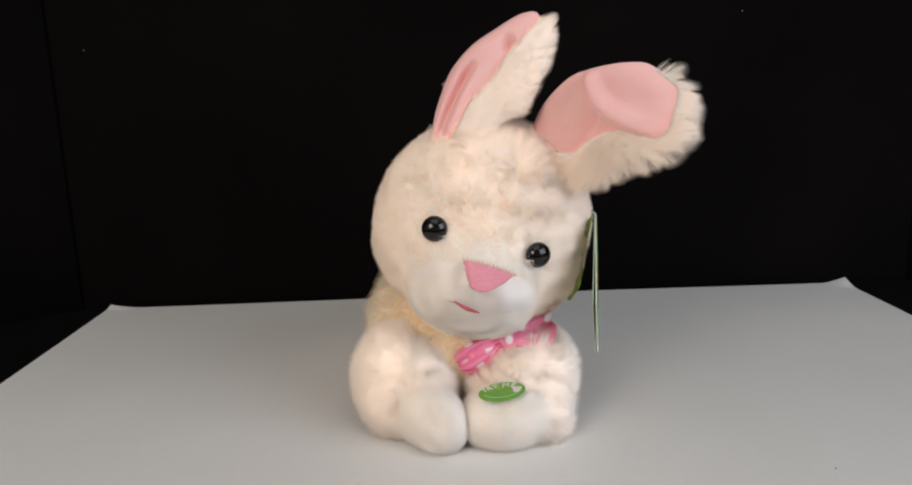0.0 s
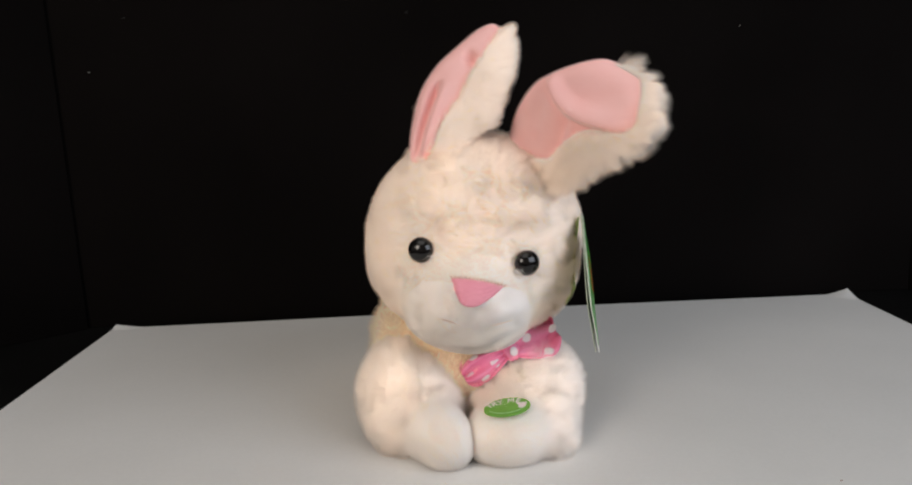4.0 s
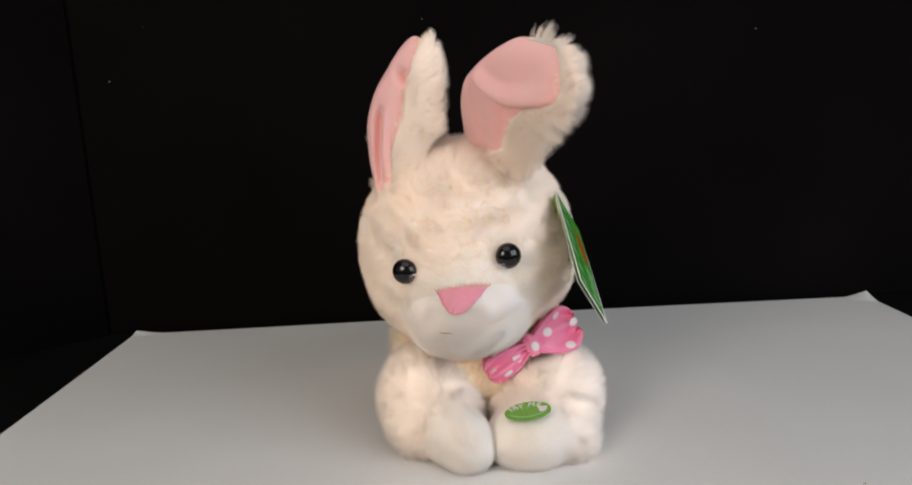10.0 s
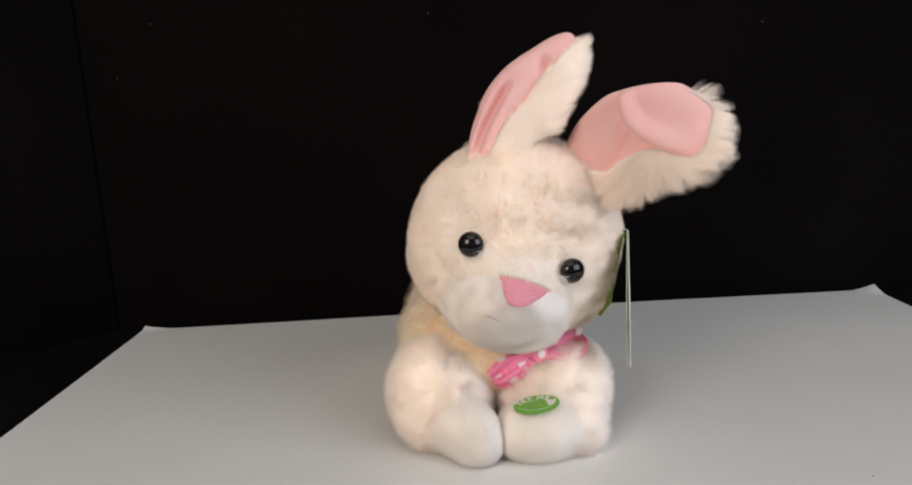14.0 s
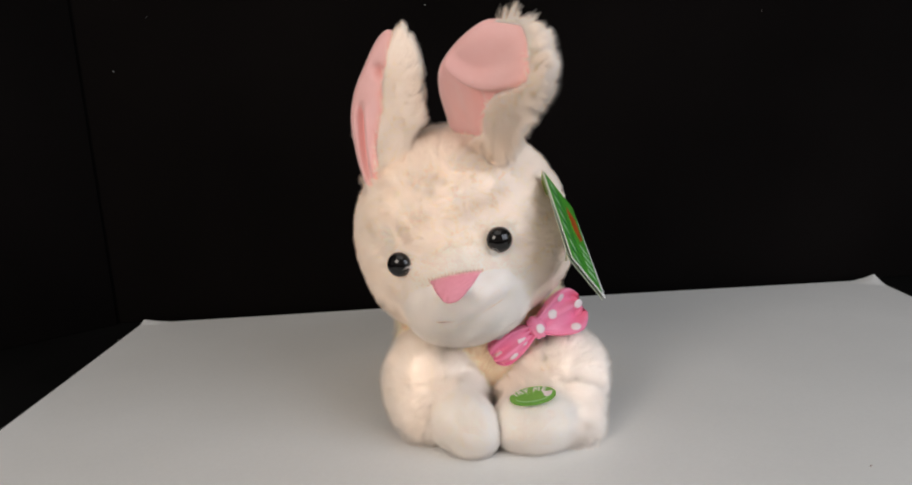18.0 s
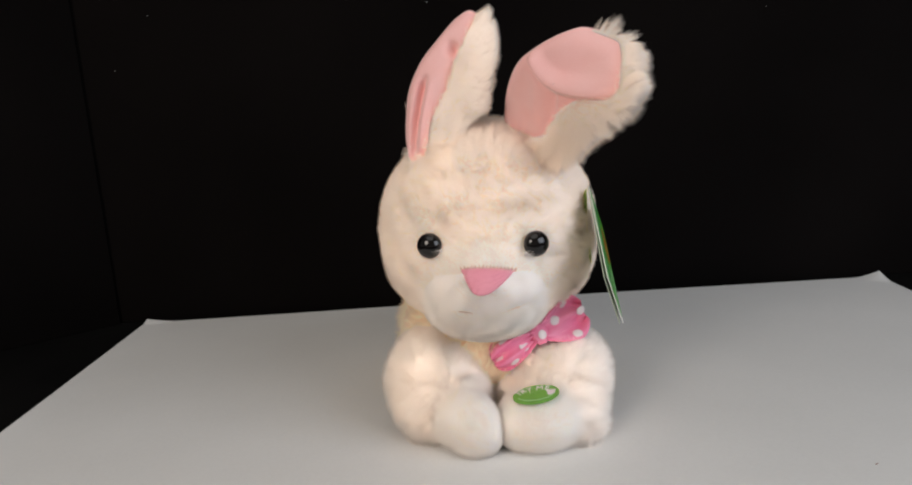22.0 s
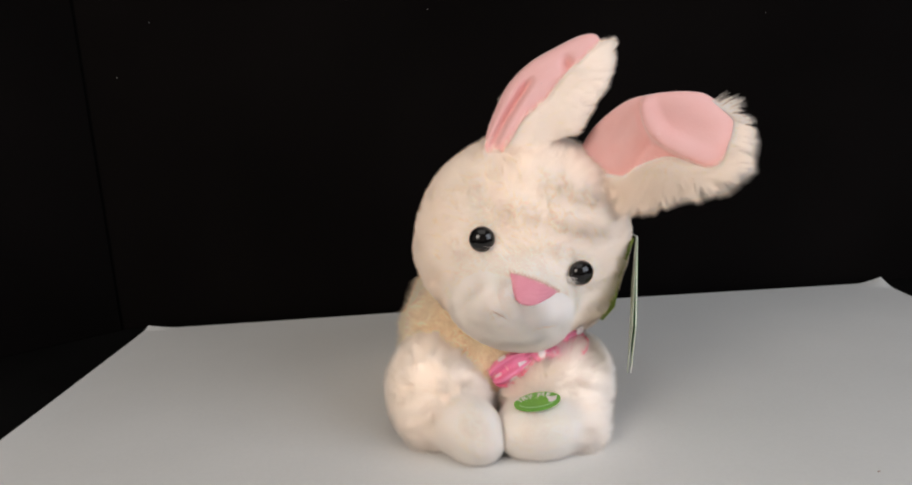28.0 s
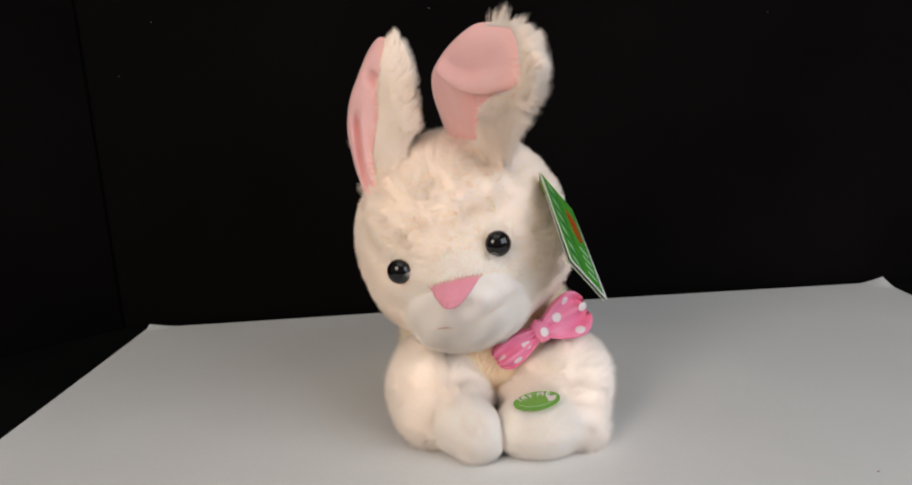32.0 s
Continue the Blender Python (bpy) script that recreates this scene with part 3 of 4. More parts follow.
def build_face():
    for i, e in enumerate(EYES):
        bm = bmesh.new()
        bmesh.ops.create_uvsphere(bm, u_segments=40, v_segments=24, radius=0.0073)
        for w in bm.verts:
            w.co.y *= 0.75
        o = part("eye", bm, EYE, head, "glossy black plastic eye")
        o.matrix_local = Matrix.Translation(local((e[0], e[1] - 0.0002, e[2]))) @ pose(0, 0, 0, 0, 0, (-16, 14)[i])

    # a few long hairs hang over the edge of each eye
    for e, side, dz in ((EYES[0], 1, -0.0022), (EYES[1], -1, -0.0046)):
        root = local((e[0] + side * 0.0070, e[1] - 0.0030, e[2] + dz))
        v, f = blob([(tuple(root), (0.0006, 0.0005, 0.0010))], level=3)
        way = np.array((-side * 1.0, -0.35, -0.1))
        furry("eye_wisp", v, f, 70, 0.0058, head, "pale hairs over the rim of the eye", 41, width=0.00006, comb=lambda p, q: 3 * way, gather=0.4, swirl=0.2, rise=0.15, mats=[PILE, MUZZLE_FUR])

    def nose(t):
        w = 0.0158 * (0.20 + 0.80 * t ** 0.75)
        mid = -0.0066 - 0.0048 * (1 - t)
        return mid - w, mid + w, lambda s: 0.0022 * (1 - (2 * s - 1) ** 2) * t - 0.002 * (s - 0.4) * t + 0.0014 * (2 * s - 1) ** 2 * (1 - t)

    skin_patch("nose", nose, 0.0950, 0.1080, HEAD_ALL, NOSE_PINK, 0.0027, label="pink felt nose")
    rng = random.Random(4)
    for i in range(16):
        s = (i + 0.5) / 16
        xa, xb, dz = nose(1.0)
        x, z = xa + (xb - xa) * s, 0.1080 + dz(s)
        y = on_front(np.array([x]), np.array([z]), HEAD_ALL)[0]
        bm = bmesh.new()
        bmesh.ops.create_uvsphere(bm, u_segments=8, v_segments=6, radius=1)
        bmesh.ops.scale(bm, vec=(0.00045, 0.0005, 0.0013), verts=bm.verts)
        o = part("stitch", bm, THREAD_AND_SHADE, head)
        o.matrix_local = Matrix.Translation(local((x, y - 0.0018, z))) @ pose(0, 0, 0, -35, rng.uniform(-14, 14), 0)
    # mouth: a narrow tongue between the lips, and a sewn line on the left; the right strand is painted crease shade
    def lips(t):
        return -0.0225, -0.0060, lambda sx: (t - 0.5) * 0.0030 * (1 - (2 * sx - 1) ** 2) - 0.0030 * (sx - 0.5) + 0.0010 * (2 * sx - 1) ** 2

    tongue = skin_patch("tongue", lips, 0.0848, 0.0848, HEAD_ALL, TONGUE_RED, 0.0024, 16, 7, "thin dark pink tongue between the lips")
    for xa, xb, mat, thick in ((-0.0245, -0.0150, DARK_THREAD, 0.00028), (0.0020, 0.0160, THREAD_AND_SHADE, 0.00022)):
        x = np.linspace(xa, xb, 10)
        z = mouth_line(x) - 0.0012
        y = on_front(x, z, HEAD_ALL)
        rings = []
        for i in range(10):
            w = thick * math.sin(math.pi * (i + 0.5) / 10)
            rings.append([(x[i], y[i] - 0.0011 + w * math.cos(a), z[i] + w * math.sin(a)) for a in (0, 1.05, 2.09, 3.14, 4.19, 5.24)])
        v, f = loft(local(np.array(rings)), True)
        mesh_part("mouth_stitch_and_shade", v, f, mat, head)
    return tongue


tongue = build_face()


def rounded(points, n=132):
    """A closed smooth outline through a few points (millimetres)."""
    p = np.array(points, float)
    m = len(p)
    t = np.arange(n) * m / n
    i = t.astype(int)
    u = (t - i)[:, None]
    a, b, c, d = p[(i - 1) % m], p[i % m], p[(i + 1) % m], p[(i + 2) % m]
    return 0.5 * (2 * b + (c - a) * u + (2 * a - 5 * b + 4 * c - d) * u ** 2 + (3 * b - a - 3 * c + d) * u ** 3)


def inside_by(q, line):
    """How far points lie inside a closed outline (negative outside)."""
    best, odd = np.full(len(q), 1e9), np.zeros(len(q), bool)
    for a, b in zip(line, np.roll(line, -1, 0)):
        e = b - a
        w = q - a
        t = np.clip((w @ e) / (e @ e + 1e-12), 0, 1)
        best = np.minimum(best, ((w - t[:, None] * e) ** 2).sum(1))
        cross = (a[1] > q[:, 1]) != (b[1] > q[:, 1])
        odd ^= cross & (q[:, 0] < a[0] + e[0] * (q[:, 1] - a[1]) / (e[1] if abs(e[1]) > 1e-9 else 1e-9))
    return np.where(odd, 1, -1) * np.sqrt(best)


class Ear:
    """A flat stuffed ear: pink velvet lining in front, a furry shell behind it and beyond its edge. Outlines in its own plane, in millimetres."""

    def __init__(self, origin, right, up, facing, twist=0.0):
        self.o, self.twist = np.array(origin), twist
        self.axes = np.array((right, up, facing))
        self.shear = np.array((0.711, 0.067, 1.0)) if twist else np.array((0, 0, 1.0))

    def warp(self, x, z):
        return 10 * np.tanh(-self.twist * x * (z - 2) / 10)

    def world(self, x, z, h):
        flat = np.stack([x + 0 * h, z + 0 * h, h], -1) + self.warp(x, z)[..., None] * self.shear
        return local(self.o + flat @ self.axes / 1000)

    def plane(self, p):
        q = (p + PIVOT - self.o) @ self.axes.T * 1000
        a = q
        for _ in range(4):
            a = q - self.warp(a[:, 0], a[:, 1])[:, None] * self.shear
        return a

    def sheet(self, line, centre, rings, lift):
        r = np.sin(np.linspace(0, 1, rings) * math.pi / 2)[:, None]
        x = centre[0] + r * (line[:, 0] - centre[0])[None]
        z = centre[1] + r * (line[:, 1] - centre[1])[None]
        return x, z, lift(x, z, r + 0 * x)

    def build(self, label, lining, shell, centre, fold, bulge, thick, comb, count, length, seed, stretch):
        lining, shell = rounded(lining), rounded(shell)
        x, z, h = self.sheet(lining, centre, 46, lambda x, z, r: fold(x, z) * (1 - r ** 6) + 2.2 * (1 - r ** 4) - 3.6 * r ** 8)
        v, f = loft(self.world(x, z, h), True)
        nrm, _ = vertex_normals(v, f)
        mesh_part("ear_lining", v, f if (nrm @ self.axes[2]).mean() > 0 else f[:, ::-1], VELVET_PINK, head, "pink velvet ear lining")

        def front(x, z, r):
            d = inside_by(np.stack([x.ravel(), z.ravel()], -1), lining).reshape(x.shape)
            return (bulge(x, z) - 7.5 * smooth(d, 0.4, 4.0)) * (1 - r ** 5) - 2.5 * r ** 5

        x, z, h = self.sheet(shell, centre, 34, front)
        xb, zb, hb = self.sheet(shell, centre, 16, lambda x, z, r: -2.5 - thick * np.sqrt(np.clip(1 - r ** 2.2, 0, 1)))
        rings = np.concatenate([self.world(x, z, h), self.world(xb, zb, hb)[-2::-1]])
        v, f = loft(rings, True)
        nrm, _ = vertex_normals(v, f)
        middle = self.world(*(np.array(c) for c in (centre[0], centre[1], -4.0)))
        if ((v - middle) * nrm).sum() < 0:
            f = f[:, ::-1]

        def keep(p):
            q = self.plane(p)
            return ~((inside_by(q[:, :2], lining) > 0.8) & (q[:, 2] > -9.5))

        furry("ear", v, f, count, length, head, label, seed, comb=lambda p, n: comb(self.plane(p)) @ self.axes, clump=0.0042, gather=0.5, swirl=0.22, wild=0.16, lumpy=0.0003, rise=0.8, width=0.00007, keep=keep, face=0.7 * self.axes[2],
              stretch=lambda p: stretch(self.plane(p)))


def fold_left(x, z):
    along_pleat = smooth(z, -46, -34) * (1 - smooth(z, -2, 8))
    mid = -12.2 + 0.10 * (z + 31) + 0.0028 * (z + 31) ** 2
    pleat = -6.0 * np.exp(-((x - mid) / 2.3) ** 2) + 2.0 * np.exp(-((x - mid - 5.0) / 3.2) ** 2)
    a, b = (x - 12.0) * 0.85 + (z - 19) * 0.5, -(x - 12.0) * 0.5 + (z - 19) * 0.85
    dimple = -6.5 * np.exp(-(a / 3.0) ** 2 - (b / 4.8) ** 2)
    return pleat * along_pleat + dimple + 1.6 * np.exp(-((x - 3) / 7) ** 2 - ((z - 6) / 8) ** 2)


def fold_right(x, z):
    """The ear's end hangs over its base along a soft rolled crease."""
    e = 23.5 * np.exp(-np.clip(x + 28.4, -9, 99) / 13)
    s = (z + 8.8 - e) / np.sqrt(1 + (e / 13) ** 2)
    fade = smooth(x, -37, -24)
    roll = 7.0 * smooth(s, -0.8, 3.0) - 4.6 * smooth(s, 3.5, 14)
    base = -3.0 + (1 - smooth(s, -3, 0)) * (1.8 * np.exp(-((x + 24 - 0.1 * z) / 4.5) ** 2) - 3.4 * np.exp(-((x + 13.5 - 0.15 * z) / 3.4) ** 2))
    return fade * (roll + base) - 1.6 * np.exp(-((x - 9) / 15) ** 2 - ((z - 10) / 8) ** 2)


def comb_left(q):
    return np.stack([0.75 + 0.010 * q[:, 0], 0.75 + 0.012 * q[:, 1], 0 * q[:, 0]], -1)


def comb_right(q):
    d = q[:, :2] - np.array((-16.0, 4.0))
    d /= np.linalg.norm(d, axis=1, keepdims=True) + 1e-9
    return np.c_[1.5 * d, -0.15 + 0 * d[:, 0]]


Ear((-0.0325, 0.048, 0.206), (0.9527, -0.304, 0), (0.0367, 0.115, 0.9927), (-0.3018, -0.9457, 0.1207)).build(
    "upright ear, cream fur behind", [(-16, -44), (-18.5, -30), (-18.5, -18), (-16.6, -1.6), (-9.3, 14.5), (1.2, 26.9), (11.6, 37.5), (20.1, 41.7), (24.6, 37.5), (20.7, 25.8), (15.5, 16.5), (11.8, 8), (9, -2.5), (4.5, -11), (-0.8, -20.5), (-4, -32), (-6, -44)],
    [(-15, -46), (-17.5, -20), (-15.8, -3), (-8.8, 13), (1.5, 25.5), (11.5, 35.5), (19, 39.2), (24.5, 36), (29.5, 38.5), (32.5, 30), (33, 15), (31, 3), (29.5, -6), (28, -15), (20, -21), (13, -31), (6, -46)],
    (2, 4), fold_left, lambda x, z: 2.0 + 1.5 * np.exp(-((x - 22) / 9) ** 2), 11, comb_left, 38000, 0.0062, 31, lambda q: 0.75 + 0.35 * smooth(q[:, 0], 20, 34))
Ear((0.040, 0.008, 0.203), (0.7262, -0.6875, 0), (-0.0436, -0.046, 0.998), (-0.6861, -0.7247, -0.0634), 0.015).build(
    "ear bent over to one side, cream fur behind", [(-51, -30), (-51, -17.8), (-47.2, -1.6), (-38.6, 12.3), (-28.1, 19.3), (-14.3, 25), (-1.3, 28.6), (7.5, 29.3), (19.2, 26.1), (28.8, 20.7), (29.3, 7.5), (27.3, -2.3), (19.5, -8.5), (5.7, -8.5), (-2, -10.5), (-8, -15), (-14, -21.5), (-17.7, -27.5), (-26, -29), (-39, -31)],
    [(-49, -34), (-49.5, -18), (-46, -3), (-37.5, 11), (-27.4, 17.6), (-14, 23), (-1, 26.6), (8, 27.6), (18, 27), (28, 22.8), (33, 16), (35, 6), (34.5, -4), (29.5, -11), (21, -17), (11, -23), (2, -30), (-8, -38), (-25, -44), (-42, -42)],
    (-8, 2), fold_right, lambda x, z: 1.5 + 4.0 * np.exp(-((x - 2) / 18) ** 2 - ((z + 19) / 8) ** 2), 12, comb_right, 44000, 0.0092, 32,
    lambda q: 0.55 + 0.5 * smooth(np.hypot(q[:, 0] + 16, q[:, 1] - 4), 22, 42))

# ---------------------------------------------------------------- bow tie and hang tag, carried by the head
bow = tagged(new("bow_tie"), "pink polka-dot satin bow tie under the chin of the rabbit", "bow tie")
tag = tagged(new("hang_tag"), "folded green printed card hang tag pinned beside the ear", "hang tag")
for ob in (bow, tag):
    ob.location = PIVOT


def build_bow():
    knot = np.array((0.0234, 0.0355, 0.0606))
    bm = bmesh.new()
    bmesh.ops.create_icosphere(bm, subdivisions=3, radius=1)
    for w in bm.verts:
        w.co *= 1 + 0.08 * math.sin(9 * w.co.x)
    bmesh.ops.scale(bm, vec=(0.0055, 0.005, 0.0075), verts=bm.verts)
    o = part("knot", bm, SATIN, bow)
    o.matrix_local = Matrix.Translation(local(knot)) @ pose(0, 0, 0, 0, -30, 10)
    bm = bmesh.new()
    bmesh.ops.create_uvsphere(bm, u_segments=16, v_segments=8, radius=1)
    bmesh.ops.scale(bm, vec=(0.0026, 0.0008, 0.0030), verts=bm.verts)
    part("polka_dot", bm, DOT, o).matrix_local = pose(0.0012, -0.0049, 0.0, 0, 0, 12)
    for end, half, crease, reach in (((-0.0042, 0.0335, 0.0455), 0.0100, -0.25, 1.25), ((0.0520, 0.0480, 0.0680), 0.0140, 0.1, 0.35)):
        a, b = knot, np.array(end)
        d = (b - a) / np.linalg.norm(b - a)
        n = np.array((0.05, -0.93, 0.35))
        n = n - d * (n @ d)
        n /= np.linalg.norm(n)
        s = np.cross(d, n)
        rings = []
        for i in range(18):
            u = i / 17
            w = half * (0.30 + 0.70 * math.sin(1.5708 * min(1, u * 1.3))) * math.sqrt(1 - 0.75 * max(0, (u - 0.75) / 0.25) ** 2)
            h = 0.0056 * math.sin(math.pi * min(1, 0.12 + 0.88 * u)) ** 0.6 + 0.0004
            ring = []
            for j in range(48):
                an = 6.28318 * j / 48
                pl = 0.0016 * (1 - u) * math.sin(5 * math.cos(an) * 2.6) + 0.0046 * (0.3 + 0.7 * u) * math.sin(7.0 * math.cos(an) + 2.5 * u + half * 900) - 0.0095 * math.exp(-((math.cos(an) - crease) / 0.17) ** 2) * max(0, 1 - u * reach)
                r = h * math.sin(an)
                ring.append(a + d * (np.linalg.norm(b - a) * u) + s * (w * math.cos(an)) + n * (r + pl * (1 if math.sin(an) > 0 else -0.3)))
            rings.append(ring)
        rings.append([np.mean(rings[-1], 0)] * 48)
        v, f = loft(local(np.array(rings)), True)
        loop = mesh_part("loop", v, f, SATIN, bow)
        grid = local(np.array(rings))
        for u, ang in ((0.40, 105), (0.70, 48), (0.66, 138), (0.92, 98)):
            i, j = int(u * 17), int(ang / 360 * 48)
            c = Vector(grid[i, j])
            n2 = Vector(np.cross(grid[i, (j + 2) % 48] - grid[i, j - 2], grid[min(i + 1, 17), j] - grid[i - 1, j])).normalized()
            if n2.dot(Vector(n)) < 0:
                n2 = -n2
            bm = bmesh.new()
            bmesh.ops.create_uvsphere(bm, u_segments=16, v_segments=8, radius=1)
            bmesh.ops.scale(bm, vec=(0.0031, 0.0029, 0.0007), verts=bm.verts)
            o = part("polka_dot", bm, DOT, loop)
            o.matrix_local = Matrix.Translation(c) @ n2.to_track_quat("Z", "Y").to_matrix().to_4x4()


build_bow()


def build_tag():
    a, k, b = (np.array(p) for p in ((0.0535, 0.0390, 0.1467), (0.0560, -0.0020, 0.1030), (0.0683, 0.0150, 0.0715)))
    far = a + (b - k) * 0.9
    ex = unit((k - a)[None])[0]
    n = unit(np.cross(b - k, k - a)[None])[0]
    if n[0] < 0:
        n = -n

    def slab(name, corners, off, thick, mat, label=""):
        lo = [c + n * off for c in corners]
        hi = [c + n * (off + thick) for c in corners]
        m = len(corners)
        faces = [tuple(range(m - 1, -1, -1)), tuple(range(m, 2 * m))] + [(i, (i + 1) % m, m + (i + 1) % m, m + i) for i in range(m)]
        return mesh_part(name, [local(c) for c in lo + hi], faces, mat, tag, label, False)

    def at(s, t):
        return a + (k - a) * s + (far - a) * t

    quad = [at(0, 0), at(1, 0), b, at(0, 1)]
    slab("back_leaf", [c - n * 0.0012 * i for c, i in zip(quad, (0, 1, 1, 0))], -0.0006, 0.0005, CARD_SHEEN, "back leaf of the folded tag, its pale grey sheen put into the colour")
    slab("front_leaf", quad, 0, 0.0005, CARD_WHITE, "white edges of the front leaf")
    slab("green_print", [at(0.01, 0.015), at(0.985, 0.015), at(0.985, 0.985), at(0.01, 0.985)], 0.0005, 0.0002, CARD_GREEN, "glossy green print")
    slab("inner_print", [at(0.02, 0.02), at(0.98, 0.02), at(0.98, 0.98), at(0.02, 0.98)], -0.0002, 0.0002, CARD_GREEN)
    rng = random.Random(5)
    for i in range(11):
        u, t = 0.06 + 0.082 * i, 0.10 + 0.05 * rng.random()
        slab("leaf_mark", [at(u, t), at(u + 0.055, t + 0.02), at(u + 0.10, t + 0.16), at(u + 0.03, t + 0.10)], 0.0007, 0.0001, CARD_DARK if i % 2 else CARD_LIGHT)
    for i in range(7):
        u, t = 0.10 + 0.12 * i, 0.32 + 0.06 * rng.random()
        slab("leaf_mark", [at(u, t), at(u + 0.07, t + 0.03), at(u + 0.10, t + 0.13)], 0.0007, 0.0001, CARD_DARK)
    slab("orange_mark", [at(0.16, 0.62), at(0.26, 0.56), at(0.44, 0.60), at(0.52, 0.74), at(0.44, 0.90), at(0.22, 0.86)], 0.0007, 0.0001, CARD_ORANGE, "brown and orange printed patch")
    for i in range(4):
        u = 0.60 + 0.09 * i
        slab("text_bar", [at(u, 0.62), at(u + 0.035, 0.62), at(u + 0.035, 0.90), at(u, 0.90)], 0.0007, 0.0001, CARD_LIGHT)
    # this leaf's colour stands in for the tag's green glow on the cheek
    slab("inner_leaf", [np.array(c) for c in ((0.0530, 0.041, 0.1450), (0.0545, 0.046, 0.118), (0.0572, 0.047, 0.100), (0.0540, 0.051, 0.089), (0.0490, 0.056, 0.090), (0.0490, 0.058, 0.130))], -0.0004, 0.0004, CARD_GLOW, "inner leaf against the fur, coloured as the yellowish green glow on the cheek")
    bm = bmesh.new()
    p0, p1 = Vector(local(a)), Vector(local((0.0515, 0.0430, 0.1462)))
    bmesh.ops.create_cone(bm, cap_ends=True, segments=8, radius1=0.0002, radius2=0.0002, depth=(p1 - p0).length)
    o = part("pin", bm, CARD_WHITE, tag, "clear plastic tag pin")
    o.matrix_local = Matrix.Translation((p0 + p1) / 2) @ (p1 - p0).to_track_quat("Z", "Y").to_matrix().to_4x4()


build_tag()

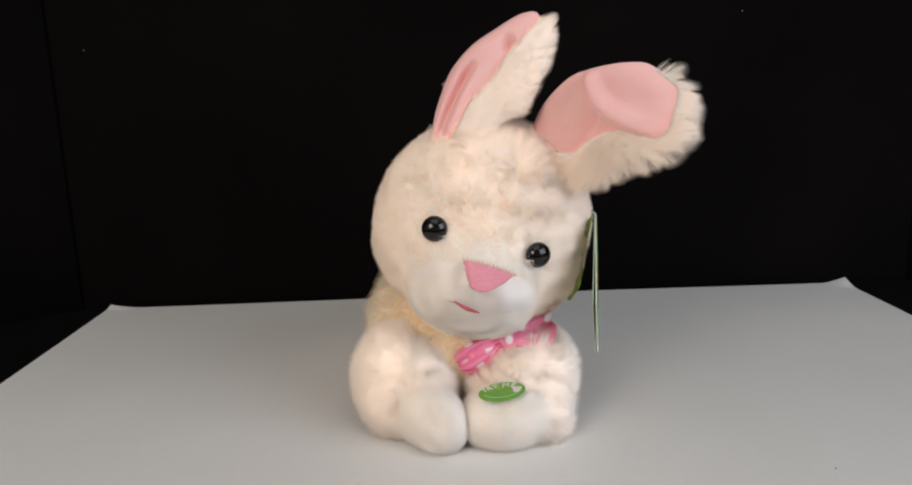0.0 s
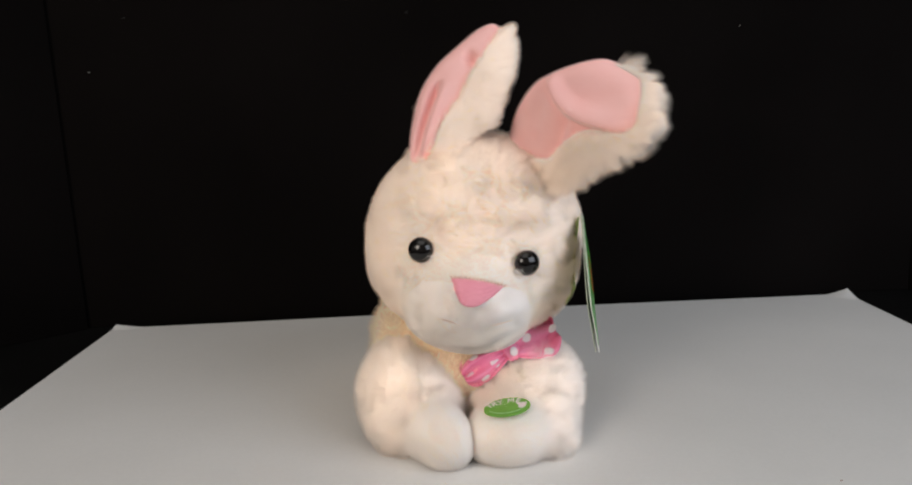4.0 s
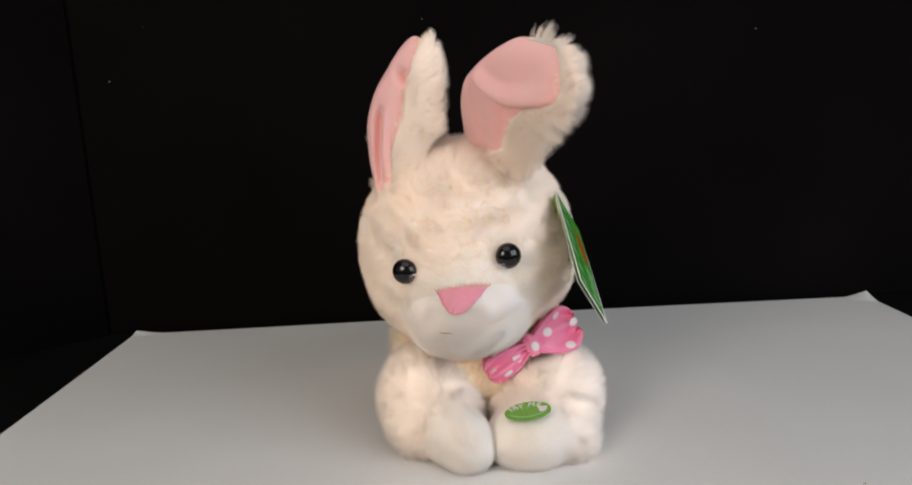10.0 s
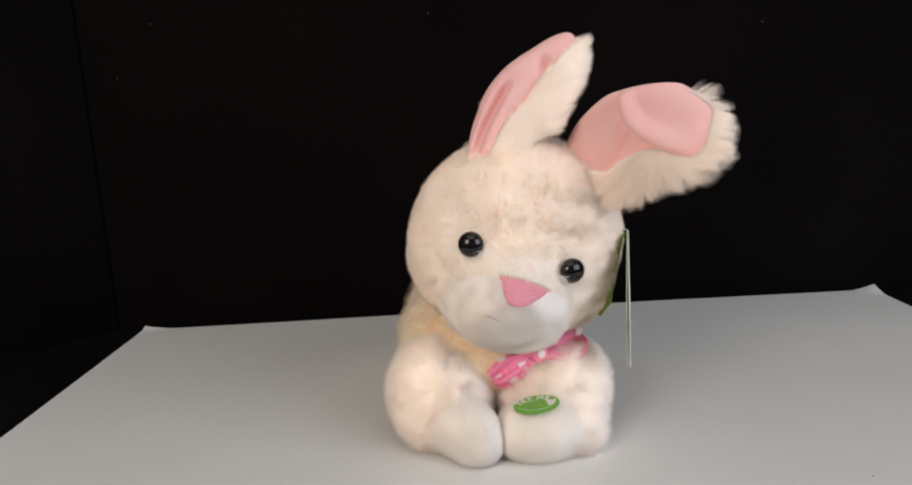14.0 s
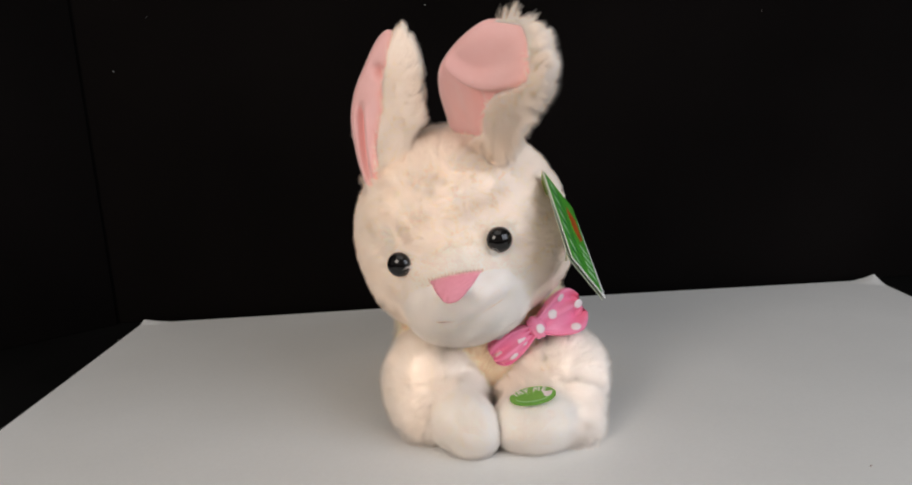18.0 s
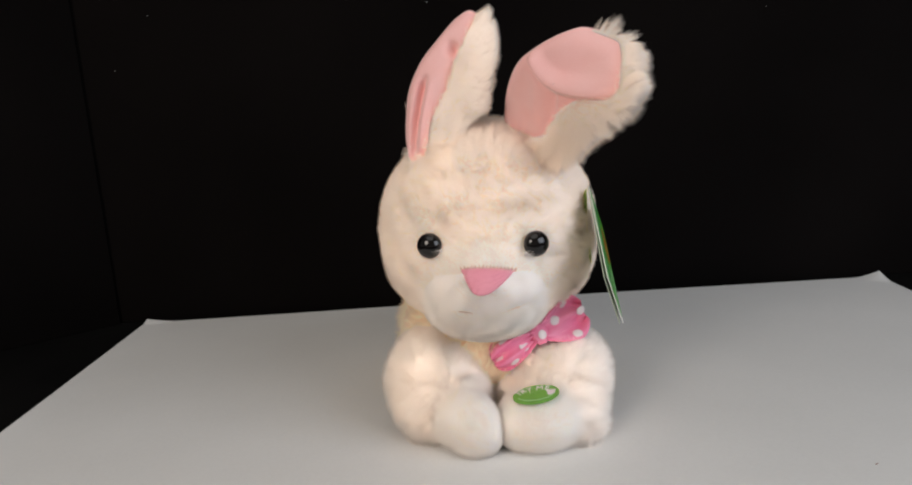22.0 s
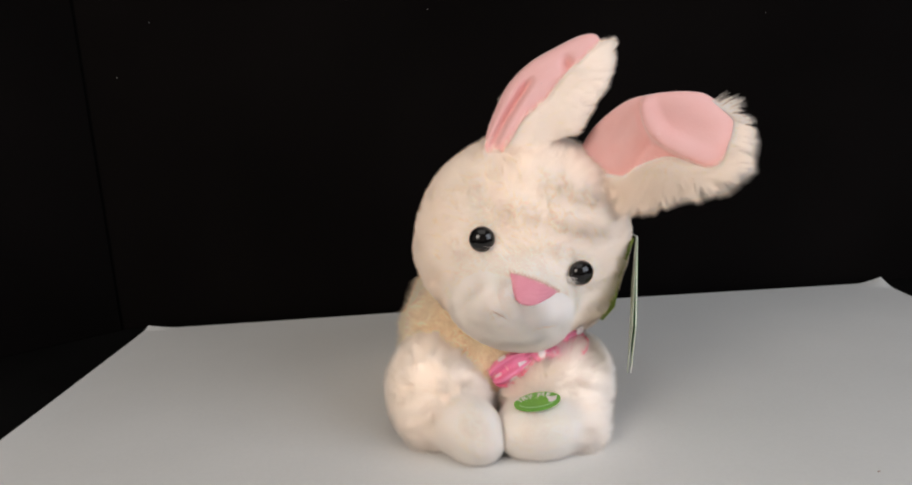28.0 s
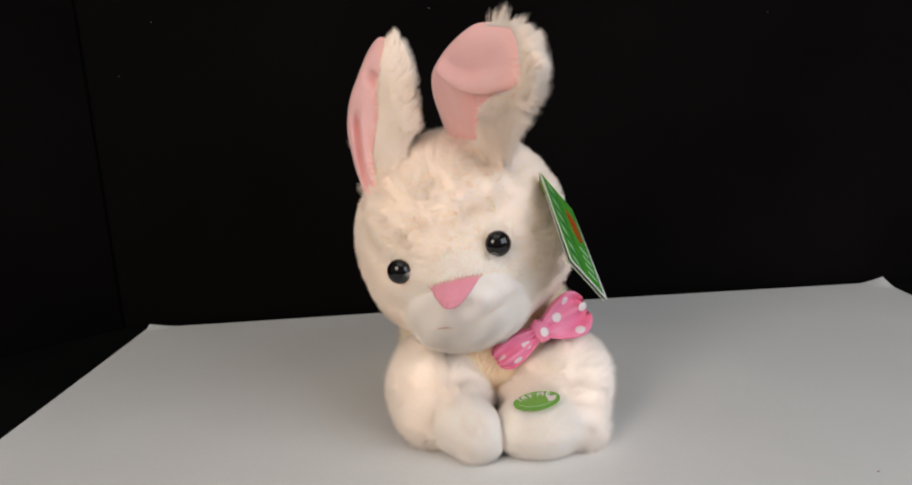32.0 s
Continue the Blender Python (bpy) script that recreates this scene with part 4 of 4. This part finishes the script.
# ---------------------------------------------------------------- what moves
HEAD_ANGLES = [
    (0, 17.3), (0.5, 19.3), (0.9, 18.5), (1, 13.3), (1.1, 0.5), (1.2, -7.5), (1.3, -12.5), (1.4, -15.3), (1.5, -15.0),
    (1.6, -14.0), (1.7, -10.5), (1.8, -5.5), (1.9, -1.0), (2, 3.2), (2.1, 8.5), (2.2, 13.0), (2.3, 17.5), (2.4, 21.5),
    (2.5, 24.2), (2.6, 24.4), (2.7, 22.2), (2.8, 15.5), (2.9, 9.6), (3, -2.4), (3.1, -11.5), (3.2, -15.9), (3.3, -18.0),
    (3.4, -17.2), (3.5, -12.5), (3.8, 1.0), (4.2, 18.0), (4.5, 24.3), (4.75, 20.0), (4.95, 5.0), (5.15, -10.0), (5.35, -15.0),
    (5.5, -15.3), (5.6, -16.9), (5.7, -13.4), (5.8, -9.8), (5.9, -4.2), (6, -0.0), (6.1, 3.9), (6.5, 21.4), (6.8, 17.5),
    (7, 17.1), (7.5, 17.0), (8, 17.0), (8.5, 17.1), (9, 17.0), (9.2, 17.2), (9.3, 11.5), (9.4, -0.5), (9.5, -8.6),
    (9.6, -8.9), (10, -8.0), (10.1, -4.5), (10.2, 0.8), (10.3, 5.5), (10.4, 10.2), (10.5, 14.3), (11, 22.9), (11.1, 16.1),
    (11.2, 10.6), (11.3, -0.0), (11.4, -9.6), (11.5, -12.9), (11.6, -17.3), (11.7, -16.7), (11.8, -13.4), (11.9, -9.6), (12, -4.1),
    (12.1, -0.8), (12.2, 3.3), (12.3, 8.6), (12.4, 13.5), (12.5, 17.7), (13, 19.3), (13.5, 19.3), (14, 19.2), (14.5, 19.2),
    (14.8, 19.2), (15, 15.0), (15.2, -2.0), (15.4, -12.0), (15.6, -13.0), (16, -4.0), (16.25, 5.0), (16.5, 13.0), (16.6, 17.9),
    (16.7, 21.0), (16.8, 23.4), (16.9, 24.6), (17, 24.4), (17.1, 21.5), (17.2, 19.8), (17.3, 18.0), (17.4, 14.0), (17.5, 5.6),
    (17.6, -3.0), (17.7, -9.5), (17.8, -12.8), (17.9, -14.0), (18, -13.5), (18.1, -10.9), (18.2, -7.1), (18.3, -2.1), (18.4, 1.5),
    (18.5, 6.3), (18.6, 10.8), (18.7, 15.2), (18.8, 18.9), (18.9, 22.5), (19, 24.5), (19.1, 25.0), (19.2, 22.5), (19.3, 16.6),
    (19.4, 10.9), (19.5, 2.4), (19.6, 1.2), (20, 1.0), (20.5, 1.3), (21, 1.5), (21.5, 1.4), (22, 1.6), (22.3, 0.5),
    (22.4, -9.6), (22.5, -12.6), (22.6, -15.8), (22.7, -16.2), (22.8, -13.5), (22.9, -9.7), (23, -3.3), (23.1, -0.4), (23.2, 4.1),
    (23.3, 8.9), (23.4, 13.7), (23.5, 17.1), (24, 19.2), (24.1, 13.4), (24.2, 4.2), (24.3, -6.7), (24.4, -12.4), (24.5, -12.2),
    (24.6, -12.1), (25, -12.1), (25.5, -12.1), (26, -12.1), (26.6, -12.1), (26.8, -9.5), (27.2, 3.0), (27.5, 12.2), (27.6, 16.5),
    (27.7, 20.8), (27.8, 23.1), (27.9, 24.8), (28, 24.5), (28.1, 20.2), (28.2, 14.4), (28.3, 8.1), (28.4, -4.4), (28.5, -10.0),
    (29, -7.9), (29.1, -3.4), (29.2, 0.6), (29.3, 4.2), (29.4, 9.1), (29.5, 12.8), (29.7, 21.5), (29.8, 23.9), (30, 24.1),
    (30.1, 19.3), (30.2, 13.5), (30.3, 5.0), (30.4, -6.7), (30.5, -11.1), (30.6, -16.6), (30.8, -16.7), (30.9, -15.1), (31, -15.2),
    (31.5, -15.1), (32, -15.3),
]


def turned(a):
    return Matrix.Translation(PIVOT) @ Matrix.Rotation(radians(a), 4, AXIS)


def bow_pose(a):
    """The bow hangs at the neck: it turns little, and the chin pushes it down as the head leans over."""
    return Matrix.Translation((-0.00008 * a, 0, -0.00025 * a)) @ turned(0.13 * a)


def tag_pose(a):
    """The tag swings a few degrees about its length as the head leans over."""
    pin = Vector(local((0.0535, 0.0390, 0.1467)))
    length = Vector(local((0.0622, 0.0065, 0.0873))) - pin
    return turned(a) @ Matrix.Translation(pin) @ Matrix.Rotation(radians(7 * float(smooth(a, 2, 17))), 4, length.normalized()) @ Matrix.Translation(-pin)


def motions():
    rows = [(t, turned(a)) for t, a in HEAD_ANGLES]
    walk(head, rows)
    walk(bow, [(t, bow_pose(a)) for t, a in HEAD_ANGLES])
    walk(tag, [(t, tag_pose(a)) for t, a in HEAD_ANGLES])
    walk(tongue, [(t, Matrix.Translation((0, y, 0))) for t, y in ((0, 0), (0.1, 0.0008), (0.3, 0.0035), (0.6, 0.0040), (32, 0.0040))])


motions()
